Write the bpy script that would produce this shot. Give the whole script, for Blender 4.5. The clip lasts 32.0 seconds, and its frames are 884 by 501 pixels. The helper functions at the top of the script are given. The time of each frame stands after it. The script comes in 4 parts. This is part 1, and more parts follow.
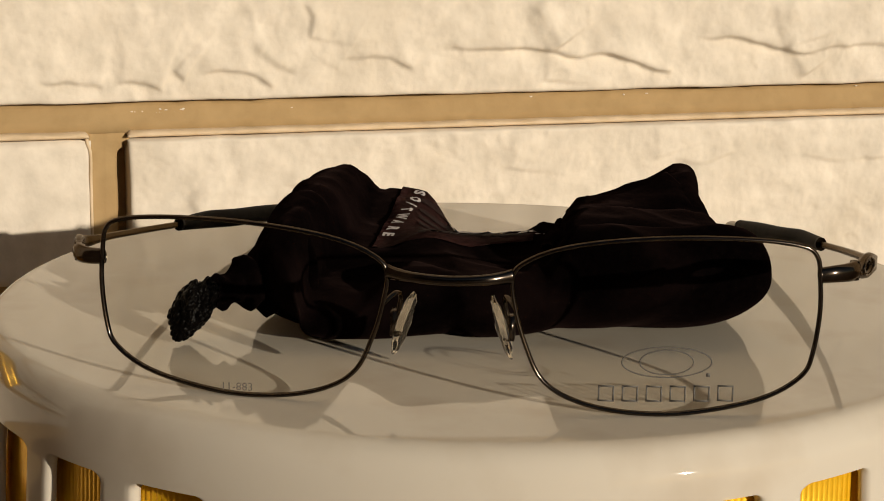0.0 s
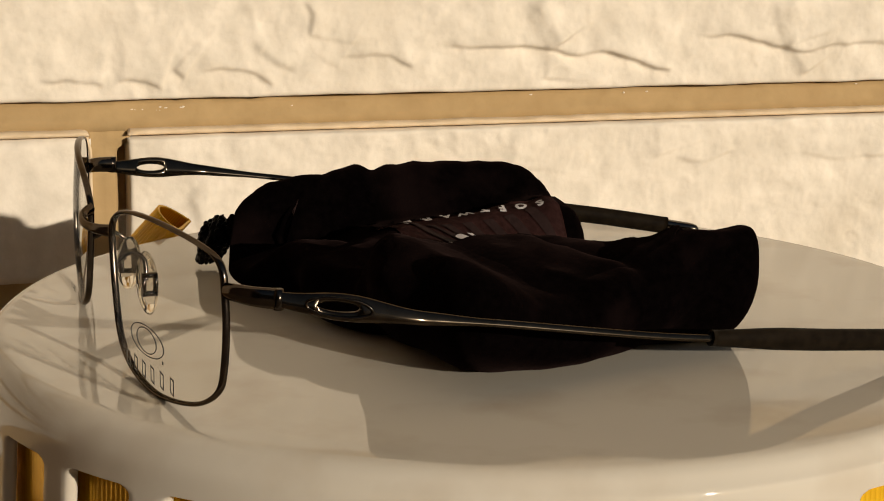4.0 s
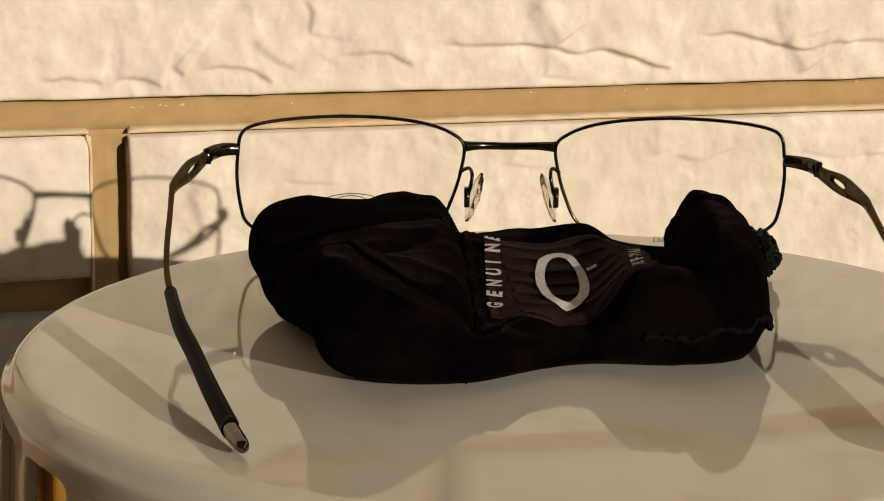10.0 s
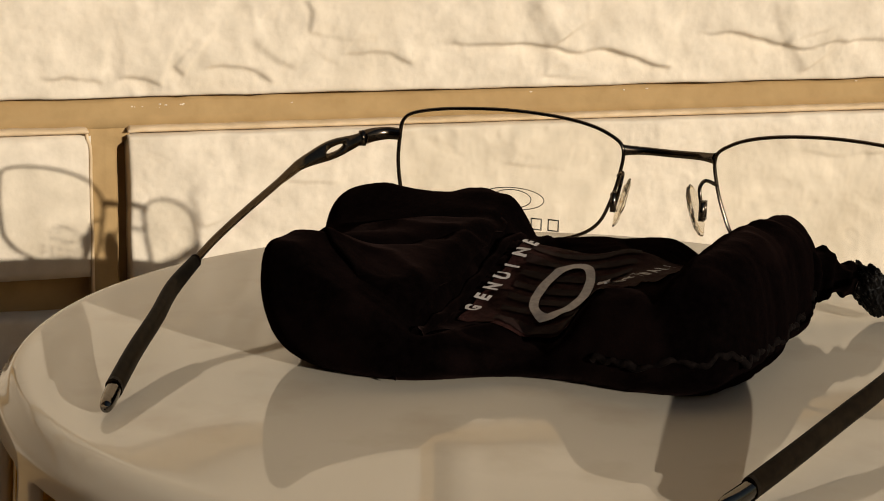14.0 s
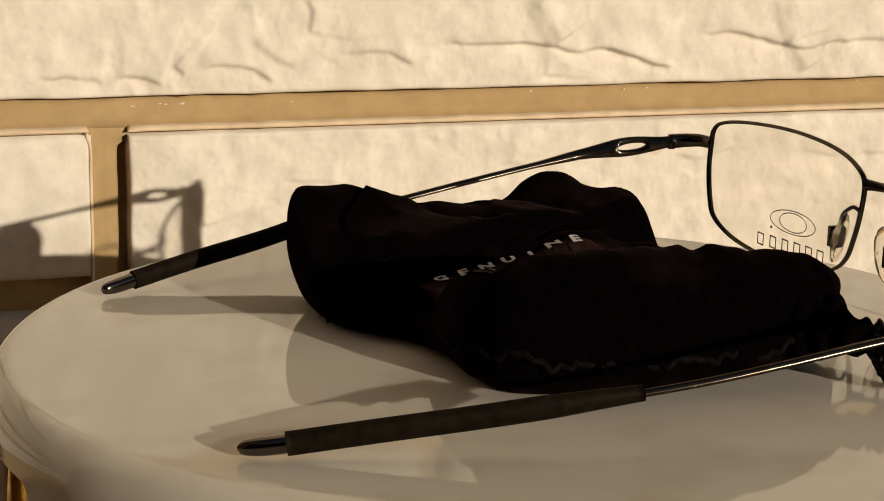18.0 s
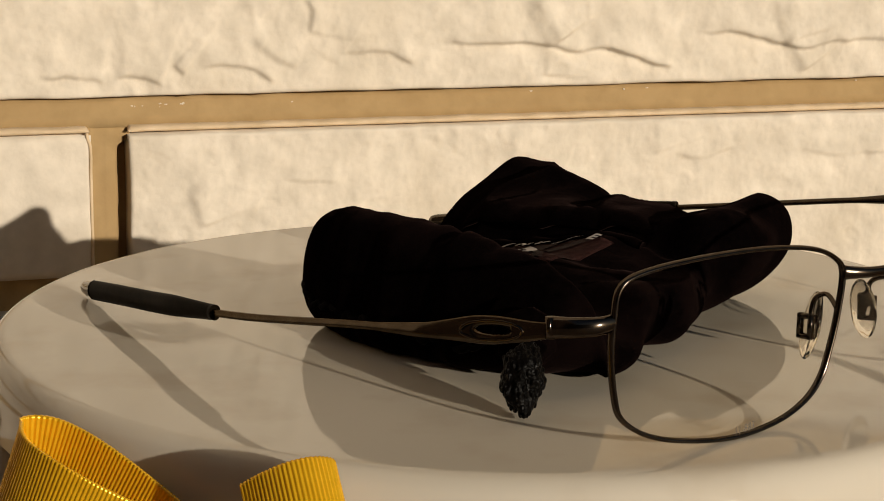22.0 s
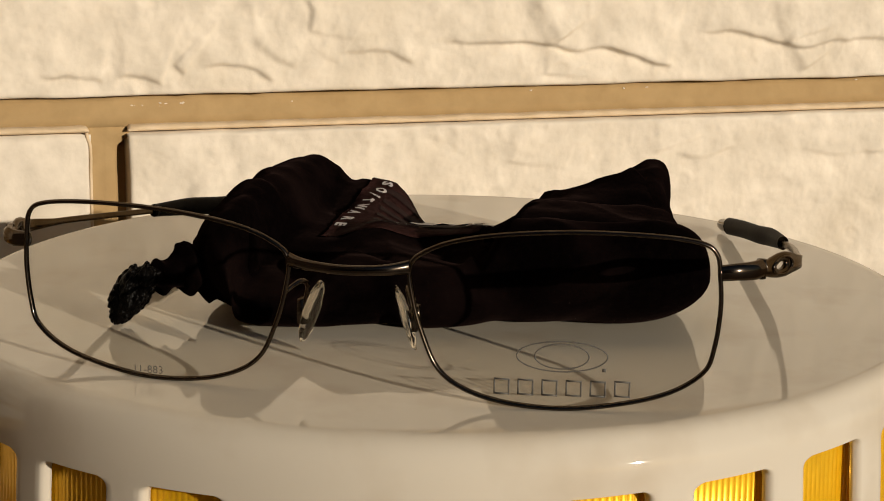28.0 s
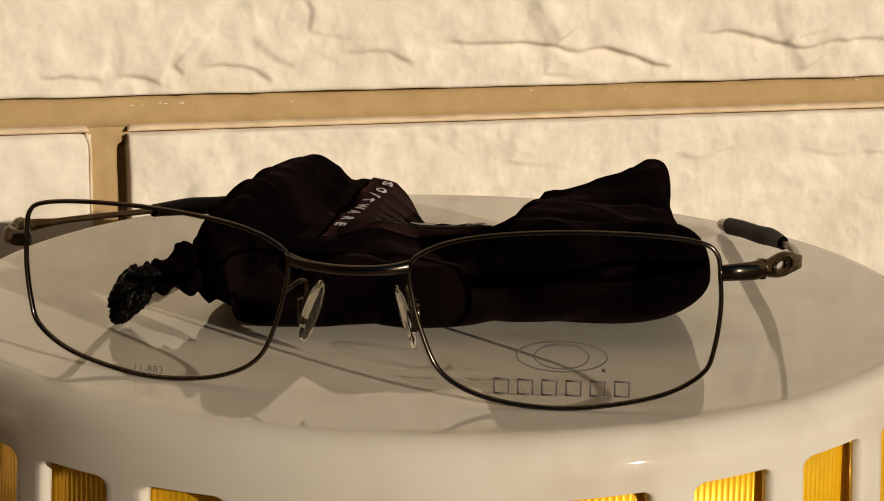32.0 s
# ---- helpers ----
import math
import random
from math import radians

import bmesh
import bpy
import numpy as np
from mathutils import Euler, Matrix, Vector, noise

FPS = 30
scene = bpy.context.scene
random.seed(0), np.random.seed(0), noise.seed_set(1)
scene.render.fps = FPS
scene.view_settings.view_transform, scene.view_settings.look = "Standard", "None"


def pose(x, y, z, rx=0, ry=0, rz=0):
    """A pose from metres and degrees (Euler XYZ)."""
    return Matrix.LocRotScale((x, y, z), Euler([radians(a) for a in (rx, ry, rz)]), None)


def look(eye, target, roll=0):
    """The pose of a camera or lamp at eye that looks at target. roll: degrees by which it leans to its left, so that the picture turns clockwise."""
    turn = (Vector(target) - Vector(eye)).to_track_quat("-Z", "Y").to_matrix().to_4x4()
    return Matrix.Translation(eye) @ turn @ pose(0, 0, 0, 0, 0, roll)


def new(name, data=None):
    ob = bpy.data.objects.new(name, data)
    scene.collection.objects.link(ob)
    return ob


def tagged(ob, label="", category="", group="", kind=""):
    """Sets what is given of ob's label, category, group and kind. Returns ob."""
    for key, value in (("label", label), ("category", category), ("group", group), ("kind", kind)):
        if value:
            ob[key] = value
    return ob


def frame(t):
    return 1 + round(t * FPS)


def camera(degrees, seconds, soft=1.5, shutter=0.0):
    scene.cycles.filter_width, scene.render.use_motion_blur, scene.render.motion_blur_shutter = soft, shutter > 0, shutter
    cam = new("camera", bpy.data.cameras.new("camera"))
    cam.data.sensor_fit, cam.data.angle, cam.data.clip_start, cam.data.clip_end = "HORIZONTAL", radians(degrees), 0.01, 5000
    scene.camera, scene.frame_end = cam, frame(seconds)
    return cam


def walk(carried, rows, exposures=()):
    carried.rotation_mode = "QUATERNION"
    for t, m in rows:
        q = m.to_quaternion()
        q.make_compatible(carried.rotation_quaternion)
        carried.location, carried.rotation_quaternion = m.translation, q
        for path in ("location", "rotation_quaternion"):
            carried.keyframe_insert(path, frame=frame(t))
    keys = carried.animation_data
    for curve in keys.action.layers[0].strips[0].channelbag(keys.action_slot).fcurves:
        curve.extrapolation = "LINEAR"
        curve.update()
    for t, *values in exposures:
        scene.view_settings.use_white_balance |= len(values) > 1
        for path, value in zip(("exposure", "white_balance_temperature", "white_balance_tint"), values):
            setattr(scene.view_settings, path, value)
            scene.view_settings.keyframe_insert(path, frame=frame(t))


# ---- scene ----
# A pair of wire spectacles and a black cleaning pouch on a turning white plastic stand, before a sunlit stone wall.
from math import cos, exp, pi, sin

TOP = 0.14                      # height of the stand's top above the ground

# ---- camera ----
cam = camera(25.54, 32.0, soft=1.0)
walk(cam, [(t, pose(-0.0164, -0.3839, 0.2411, rx, -1.018, 0.235)) for t, rx in (
    (0, 77.189),    (0.5, 77.176),    (1, 77.164),    (2, 77.139),    (3.5, 77.131),
    (6, 77.106),    (7, 77.081),    (9, 77.073),    (11, 77.056),    (14.5, 77.045),
    (16.5, 77.031),    (25, 77.023),    (27.5, 77.009),    (32, 77.007),)],
     exposures=[(0, 0.06), (3.5, 0.10), (8, 0.17), (11, 0.10), (17, 0.10), (20, 0.02), (25, 0.02), (28, 0.06), (32, 0.06)])

# ---- light ----
SUN_FROM = Vector((0.66, -0.72, 0.215)).normalized()
world = bpy.data.worlds.new("sky")
scene.world = world
world.use_nodes = True
sky = world.node_tree.nodes.new("ShaderNodeTexSky")
sky.sky_type, sky.sun_disc = "NISHITA", False
sky.dust_density, sky.ozone_density = 1.0, 0.6
sky.sun_elevation = math.asin(SUN_FROM.z)
sky.sun_rotation = math.atan2(SUN_FROM.x, SUN_FROM.y)
back = world.node_tree.nodes["Background"]
back.inputs["Strength"].default_value = 0.040
world.node_tree.links.new(sky.outputs[0], back.inputs["Color"])
sun_data = bpy.data.lights.new("sun", "SUN")
sun_data.energy, sun_data.angle, sun_data.color = 3.82, radians(0.53), (1.0, 0.905, 0.77)
sun = new("sun", sun_data)
sun.matrix_world = look(SUN_FROM * 3, (0, 0, 0))


# ---- materials ----
def shader(name, base, rough=0.5, metal=0.0, spec=0.5):
    mat = bpy.data.materials.new(name)
    mat.use_nodes = True
    b = mat.node_tree.nodes["Principled BSDF"]
    b.inputs["Base Color"].default_value = (*base, 1)
    b.inputs["Roughness"].default_value = rough
    b.inputs["Metallic"].default_value = metal
    b.inputs["Specular IOR Level"].default_value = spec
    return mat, mat.node_tree.nodes, mat.node_tree.links, b


def grain(mat_parts, scale, low, high, detail=6, bump=0.0, distance=0.001, second=None, coords="Object", stretch=(1, 1, 1)):
    """Colour between two tones by noise at one or two scales, and a fine relief."""
    mat, nodes, links, b = mat_parts
    where = nodes.new("ShaderNodeTexCoord")
    size = nodes.new("ShaderNodeMapping")
    size.inputs["Scale"].default_value = stretch
    links.new(where.outputs[coords], size.inputs["Vector"])
    n = nodes.new("ShaderNodeTexNoise")
    n.inputs["Scale"].default_value, n.inputs["Detail"].default_value = scale, detail
    links.new(size.outputs[0], n.inputs["Vector"])
    ramp = nodes.new("ShaderNodeValToRGB")
    ramp.color_ramp.elements[0].position, ramp.color_ramp.elements[1].position = 0.3, 0.7
    ramp.color_ramp.elements[0].color, ramp.color_ramp.elements[1].color = (*low, 1), (*high, 1)
    links.new(n.outputs["Fac"], ramp.inputs["Fac"])
    out = ramp.outputs["Color"]
    if second:
        scale2, tone, share = second
        n2 = nodes.new("ShaderNodeTexNoise")
        n2.inputs["Scale"].default_value, n2.inputs["Detail"].default_value = scale2, 4
        links.new(size.outputs[0], n2.inputs["Vector"])
        r2 = nodes.new("ShaderNodeValToRGB")
        r2.color_ramp.elements[0].position, r2.color_ramp.elements[1].position = 0.52, 0.72
        r2.color_ramp.elements[0].color, r2.color_ramp.elements[1].color = (0, 0, 0, 1), (share, share, share, 1)
        links.new(n2.outputs["Fac"], r2.inputs["Fac"])
        mix = nodes.new("ShaderNodeMix")
        mix.data_type = "RGBA"
        links.new(r2.outputs["Color"], mix.inputs["Factor"])
        links.new(out, mix.inputs["A"])
        mix.inputs["B"].default_value = (*tone, 1)
        out = mix.outputs["Result"]
    links.new(out, b.inputs["Base Color"])
    if bump:
        bp = nodes.new("ShaderNodeBump")
        bp.inputs["Strength"].default_value, bp.inputs["Distance"].default_value = bump, distance
        links.new(n.outputs["Fac"], bp.inputs["Height"])
        links.new(bp.outputs["Normal"], b.inputs["Normal"])
    return mat


STONE = grain(shader("cream_stone", (0.6, 0.5, 0.4), 0.85, spec=0.2), 110, (0.56, 0.492, 0.395), (0.71, 0.628, 0.512), 10, 0.5, 0.0012,
              (28, (0.50, 0.425, 0.32), 0.5))
MORTAR = grain(shader("tan_mortar", (0.4, 0.3, 0.2), 0.8, spec=0.2), 160, (0.322, 0.214, 0.096), (0.382, 0.258, 0.120), 8, 0.35, 0.0008,
               (40, (0.32, 0.205, 0.09), 0.5))
BEAD = grain(shader("pale_mortar", (0.5, 0.4, 0.28), 0.8, spec=0.2), 160, (0.55, 0.41, 0.25), (0.66, 0.51, 0.34), 8, 0.35, 0.0008,
             (60, (0.40, 0.28, 0.15), 0.5))
PAVING = grain(shader("sandy_paving", (0.3, 0.25, 0.2), 0.85), 40, (0.125, 0.085, 0.050), (0.20, 0.140, 0.086), 8, 0.3, 0.002)
# dark brown of the unseen screens added to cut sky light and reflections
SCREEN_BROWN = grain(shader("sky_screen_brown", (0.06, 0.04, 0.025), 0.8, spec=0.2), 30, (0.040, 0.024, 0.013), (0.075, 0.047, 0.026), 8, 0.3, 0.002, stretch=(1, 1, 0.08))
PLASTIC = grain(shader("white_plastic", (0.5, 0.5, 0.5), 0.04, spec=0.30), 14, (0.505, 0.452, 0.368), (0.560, 0.500, 0.408), 1, 0.024, 0.0010,
                (45, (0.38, 0.300, 0.210), 0.4))
VELVET = grain(shader("black_microfibre", (0.01, 0.008, 0.008), 0.95, spec=0.0), 700, (0.0006, 0.0004, 0.0004), (0.0016, 0.0010, 0.0010), 6, 0.4, 0.0004,
               (60, (0.0046, 0.0026, 0.0024), 1.0))                  # a paler brown in random patches
velvet_skin = VELVET.node_tree.nodes["Principled BSDF"]
velvet_skin.inputs["Sheen Weight"].default_value = 0.017
velvet_skin.inputs["Sheen Roughness"].default_value = 0.45
velvet_skin.inputs["Sheen Tint"].default_value = (0.75, 0.45, 0.40, 1)
HEM = grain(shader("black_hem", (0.01, 0.008, 0.007), 0.8, spec=0.03), 900, (0.0012, 0.0008, 0.0007), (0.0052, 0.0034, 0.0030), 4, 0.6, 0.0004)
LABEL = grain(shader("woven_label", (0.05, 0.03, 0.03), 0.8, spec=0.05), 900, (0.027, 0.0108, 0.0092), (0.046, 0.0190, 0.0160), 3, 0.4, 0.0003)
STRIPE = grain(shader("label_stripe", (0.02, 0.01, 0.01), 0.8, spec=0.05), 900, (0.012, 0.0062, 0.0055), (0.020, 0.0105, 0.0092), 3, 0.3, 0.0003)
THREAD = grain(shader("grey_thread", (0.4, 0.4, 0.4), 0.7), 900, (0.30, 0.27, 0.26), (0.44, 0.40, 0.38), 3, 0.3, 0.0003)
GUNMETAL = grain(shader("gunmetal", (0.05, 0.04, 0.03), 0.17, 1.0), 300, (0.055, 0.045, 0.037), (0.090, 0.074, 0.060), 4)
GUNMETAL.node_tree.nodes["Principled BSDF"].inputs["Specular Tint"].default_value = (0.48, 0.44, 0.40, 1)
SATIN = grain(shader("satin_bronze", (0.12, 0.1, 0.07), 0.20, 1.0), 400, (0.056, 0.044, 0.032), (0.090, 0.072, 0.053), 4, 0.05, 0.0002)
SATIN.node_tree.nodes["Principled BSDF"].inputs["Specular Tint"].default_value = (0.48, 0.44, 0.40, 1)
RUBBER = grain(shader("black_rubber", (0.015, 0.013, 0.012), 0.5, spec=0.025), 500, (0.0048, 0.0032, 0.0018), (0.0110, 0.0076, 0.0044), 4, 0.1, 0.0002)
STEEL = shader("polished_steel", (0.13, 0.112, 0.092), 0.12, 1.0)[0]
CORD = grain(shader("black_cord", (0.01, 0.01, 0.01), 0.30, spec=0.05), 1400, (0.0008, 0.0006, 0.0005), (0.0024, 0.0018, 0.0015), 2, 0.8, 0.0005)
PRINT = shader("grey_print", (0.085, 0.076, 0.064), 0.6)[0]


def gold_ribbon_material():
    mat, nodes, links, b = shader("gold_ribbon", (0.80, 0.45, 0.02), 0.26, 0.45, 0.5)
    where = nodes.new("ShaderNodeTexCoord")
    n = nodes.new("ShaderNodeTexNoise")
    n.inputs["Scale"].default_value, n.inputs["Detail"].default_value = 500, 4
    links.new(where.outputs["Object"], n.inputs["Vector"])
    ramp = nodes.new("ShaderNodeValToRGB")
    ramp.color_ramp.elements[0].color, ramp.color_ramp.elements[1].color = (0.74, 0.385, 0.006, 1), (0.92, 0.53, 0.016, 1)
    links.new(n.outputs["Fac"], ramp.inputs["Fac"])
    links.new(ramp.outputs["Color"], b.inputs["Base Color"])
    return mat


GOLD = gold_ribbon_material()


def clear_material(name, tint, gloss_ior, rough=0.01):
    mat = bpy.data.materials.new(name)
    mat.use_nodes = True
    nodes, links = mat.node_tree.nodes, mat.node_tree.links
    nodes.remove(nodes["Principled BSDF"])
    clear, gloss = nodes.new("ShaderNodeBsdfTransparent"), nodes.new("ShaderNodeBsdfGlossy")
    clear.inputs["Color"].default_value = (*tint, 1)
    gloss.inputs["Roughness"].default_value = rough
    fres, mix = nodes.new("ShaderNodeFresnel"), nodes.new("ShaderNodeMixShader")
    fres.inputs["IOR"].default_value = gloss_ior
    links.new(fres.outputs[0], mix.inputs["Fac"])
    links.new(clear.outputs[0], mix.inputs[1])
    links.new(gloss.outputs[0], mix.inputs[2])
    links.new(mix.outputs[0], nodes["Material Output"].inputs["Surface"])
    return mat


LENS = clear_material("clear_lens", (0.975, 0.97, 0.955), 1.035)


def silicone_material():
    mat = bpy.data.materials.new("clear_silicone")
    mat.use_nodes = True
    nodes, links = mat.node_tree.nodes, mat.node_tree.links
    nodes.remove(nodes["Principled BSDF"])
    glass, n, bump = nodes.new("ShaderNodeBsdfGlass"), nodes.new("ShaderNodeTexNoise"), nodes.new("ShaderNodeBump")
    glass.inputs["Color"].default_value, glass.inputs["Roughness"].default_value, glass.inputs["IOR"].default_value = (0.93, 0.91, 0.87, 1), 0.04, 1.42
    n.inputs["Scale"].default_value, n.inputs["Detail"].default_value = 700, 2
    bump.inputs["Strength"].default_value, bump.inputs["Distance"].default_value = 0.12, 0.0004
    links.new(nodes.new("ShaderNodeTexCoord").outputs["Object"], n.inputs["Vector"])
    links.new(n.outputs["Fac"], bump.inputs["Height"])
    links.new(bump.outputs["Normal"], glass.inputs["Normal"])
    links.new(glass.outputs[0], nodes["Material Output"].inputs["Surface"])
    return mat


SILICONE = silicone_material()


# ---- building ----
def mesh_of(name, bm, material, smooth=True):
    me = bpy.data.meshes.new(name)
    bm.normal_update()
    bm.to_mesh(me)
    bm.free()
    me.materials.append(material)
    if smooth:
        me.shade_smooth()
    return me


def part(name, bm, material, parent=None, label="", smooth=True):
    ob = new(name, mesh_of(name, bm, material, smooth))
    ob.parent = parent
    if label:
        tagged(ob, label)
    return ob


def thing(name, label, category, group="", kind=""):
    return tagged(new(name), label, category, group, kind)


def grid(bm, rows, close_u=False, close_v=False):
    """Quads between rows of points; returns the rows of verts."""
    vs = [[bm.verts.new(p) for p in r] for r in rows]
    nu, nv = len(vs), len(vs[0])
    for i in range(nu if close_u else nu - 1):
        for j in range(nv if close_v else nv - 1):
            a, b, c, d = vs[i][j], vs[(i + 1) % nu][j], vs[(i + 1) % nu][(j + 1) % nv], vs[i][(j + 1) % nv]
            bm.faces.new((a, b, c, d))
    return vs


def spline(points, per, closed=False):
    """Catmull-Rom through the points."""
    pts = [Vector(p) for p in points]
    n = len(pts)
    out = []
    for i in range(n if closed else n - 1):
        p0, p1 = pts[(i - 1) % n if closed else max(i - 1, 0)], pts[i]
        p2, p3 = pts[(i + 1) % n], pts[(i + 2) % n if closed else min(i + 2, n - 1)]
        for k in range(per):
            t = k / per
            out.append(0.5 * ((2 * p1) + (p2 - p0) * t + (2 * p0 - 5 * p1 + 4 * p2 - p3) * t * t + (3 * p1 - p0 - 3 * p2 + p3) * t ** 3))
    if not closed:
        out.append(pts[-1])
    return out


def tube(bm, path, radius, sides=10, closed=False, up=Vector((0, 0, 1)), flat=1.0):
    """A tube along a path; radius is a number, or a function of 0..1 that gives (side, up) half widths."""
    n = len(path)
    rows = []
    for i, p in enumerate(path):
        a = path[(i + 1) % n] if closed or i < n - 1 else p
        b = path[i - 1] if closed or i > 0 else p
        along = (a - b).normalized()
        side = along.cross(up)
        side = side.normalized() if side.length > 1e-6 else Vector((1, 0, 0))
        rise = side.cross(along).normalized()
        w, h = radius(i / max(n - 1, 1)) if callable(radius) else (radius, radius * flat)
        rows.append([p + side * (w * cos(2 * pi * k / sides)) + rise * (h * sin(2 * pi * k / sides)) for k in range(sides)])
    vs = grid(bm, rows, close_u=closed, close_v=True)
    if not closed:
        bm.faces.new(list(reversed(vs[0])))
        bm.faces.new(vs[-1])


def box(bm, size, at=(0, 0, 0), turn=None, bevel=0.0):
    m = Matrix.Translation(at) @ (turn or Matrix.Identity(4)) @ Matrix.Diagonal((*size, 1))
    made = bmesh.ops.create_cube(bm, size=1, matrix=m)["verts"]
    if bevel:
        edges = list({e for v in made for e in v.link_edges})
        bmesh.ops.bevel(bm, geom=edges, offset=bevel, segments=2, affect="EDGES", profile=0.7)


def ball(bm, size, at, u=14, v=9, turn=None):
    bmesh.ops.create_uvsphere(bm, u_segments=u, v_segments=v, radius=1, matrix=Matrix.Translation(at) @ (turn or Matrix.Identity(4)) @ Matrix.Diagonal((*size, 1)))


def smooth_step(a, b, x):
    t = min(max((x - a) / (b - a), 0.0), 1.0)
    return t * t * (3 - 2 * t)


def bell(x, mid, width):
    return exp(-((x - mid) / width) ** 2)


# ---- the ground and the wall ----
WALL_AT = Vector((-0.0164, 0.2561, 0))
WALL_TURN = radians(17.3)
WALL = Matrix.Translation(WALL_AT) @ Matrix.Rotation(WALL_TURN, 4, "Z")   # x along the wall, y into it, z up


ROW_TOP, ROW_PITCH, TILE_HIGH = 0.1367, 0.0577, 0.0457
TILE_LONG, TILE_PITCH = 0.3885, 0.40


def build_ground():
    bm = bmesh.new()
    xs = [-400, -60, -8, -2, -0.8, 0, 0.8, 2, 8, 60, 400]
    grid(bm, [[Vector((x, y, -0.003)) for y in xs] for x in xs])
    bmesh.ops.reverse_faces(bm, faces=bm.faces)
    ob = part("ground", bm, PAVING, smooth=False)
    bm = None
    tagged(ob, "sandy paved ground under the stand", "ground", kind="structure")


def build_sky_screens():
    """Unseen dark screens added to hold back sky light, open towards the low sun."""
    for name, size, at in (("sky_screen_west", (0.12, 3.74, 2.2), (-0.76, -1.78, 1.097)), ("sky_screen_south", (2.6, 0.12, 2.2), (0.48, -3.71, 1.097))):
        bm = bmesh.new()
        box(bm, size, at, bevel=0.004)
        wall = part(name, bm, SCREEN_BROWN, smooth=False)
        tagged(wall, "plain dark brown screen, unseen, added to hold back sky light", "wall", kind="structure")


def build_wall():
    bm = bmesh.new()
    box(bm, (6.0, 0.2, 2.6), (0, 0.1 + 0.0085, 1.25))
    wall = part("wall_north", bm, MORTAR, smooth=False)
    wall.matrix_world = WALL
    # the pointing of each joint, with a paler bead along its foot
    xs = [-2.9, -1.5, -0.6] + [-0.4 + 0.004 * i for i in range(201)] + [0.6, 1.5, 2.9]
    for row in range(0, 30):
        if row == 1:
            continue                           # a tall course stands here
        bm = bmesh.new()
        z = ROW_TOP + row * ROW_PITCH
        rows = []
        for x in sorted(xs + [-0.1180, -0.1174, -0.1170, -0.1050, -0.1046, -0.1040]) if row == 0 else xs:
            w = 0.0003 * noise.noise(Vector((x * 60, row, 0))) + 0.0003 * noise.noise(Vector((x * 260, row, 3)))
            end = 0.0012 * max(bell(x, -0.1170, 0.0004), bell(x, -0.1050, 0.0004)) if row == 0 else 0.0
            rows.append([Vector((x, 0.0115, z + 0.0030)), Vector((x, 0.0002, z + 0.0029 + w - end)), Vector((x, -0.0011 - w, z + 0.0023 + w - end)), Vector((x, -0.0016 + w, z + 0.0016)), Vector((x, -0.0009 - w, z + 0.0009)), Vector((x, 0.0030, z + 0.0008)), Vector((x, 0.0115, z + 0.0008))])
        if row == 0:                           # broken where the upright joint comes up
            grid(bm, [r for r in rows if r[0].x < -0.1169])
            grid(bm, [r for r in rows if r[0].x > -0.1051])
        else:
            grid(bm, rows)
        bmesh.ops.recalc_face_normals(bm, faces=bm.faces)
        part("mortar_bead", bm, BEAD, wall)
        bm = bmesh.new()
        rows = []
        for x in xs:
            w = 0.0003 * noise.noise(Vector((x * 45, row, 8))) + 0.0002 * noise.noise(Vector((x * 200, row, 6)))
            # the mortar has shrunk from the stone above, here and there by a chip
            c = 0.0006 + 0.0006 * smooth_step(-0.25, 0.35, noise.noise(Vector((x * 38, row, 2)))) + 0.0007 * smooth_step(0.42, 0.5, noise.noise(Vector((x * 120, row, 5))))
            rows.append([Vector((x, 0.0115, z + 0.0119 - c)), Vector((x, 0.0036 + w, z + 0.0118 + w - c)), Vector((x, 0.0032 + w * 0.5, z + 0.0095)), Vector((x, 0.0024, z + 0.0060)), Vector((x, 0.0008, z + 0.0022)), Vector((x, 0.0115, z + 0.0021))])
        grid(bm, rows)
        bmesh.ops.recalc_face_normals(bm, faces=bm.faces)
        part("pointing", bm, MORTAR, wall)
    # the upright joint beside the tall stone: pointing against one stone, an open groove against the other
    bm = bmesh.new()
    rows = []
    for i in range(90):
        z = ROW_TOP + 0.0022 - 0.0012 * i
        w = 0.0003 * noise.noise(Vector((3, z * 90, 1))) + 0.0002 * noise.noise(Vector((7, z * 300, 1)))
        shut = 0.0042 * smooth_step(-0.0045, -0.0005, z - ROW_TOP)
        spread = 0.0012 * smooth_step(-0.001, 0.0008, z - ROW_TOP)
        rows.append([Vector((-0.1172 - spread, 0.0115, z)), Vector((-0.1168 - spread, 0.0006, z)), Vector((-0.1158, 0.0012 + w, z)), Vector((-0.1120, 0.0016 + w, z)), Vector((-0.1086 + w + shut, 0.0014, z)), Vector((-0.1078 + w + shut, 0.0034, z)), Vector((-0.1078 + w + shut, 0.0115, z))])
    grid(bm, rows)
    bmesh.ops.recalc_face_normals(bm, faces=bm.faces)
    part("pointing", bm, MORTAR, wall)
    bm = bmesh.new()
    path = [Vector((-0.1176 + 0.0010 * smooth_step(0.0, -0.004, z - ROW_TOP) + 0.0002 * noise.noise(Vector((1, z * 150, 3))), 0.0004, z)) for z in [ROW_TOP + 0.0014 - 0.001 * i for i in range(100)]]
    tube(bm, path, lambda f: (0.0006, 0.0007), 8, up=Vector((0, 1, 0)))
    part("mortar_bead", bm, BEAD, wall)
    tagged(wall, "sunlit wall of cream split-face stone with tan mortar", "wall", kind="structure")
    return wall


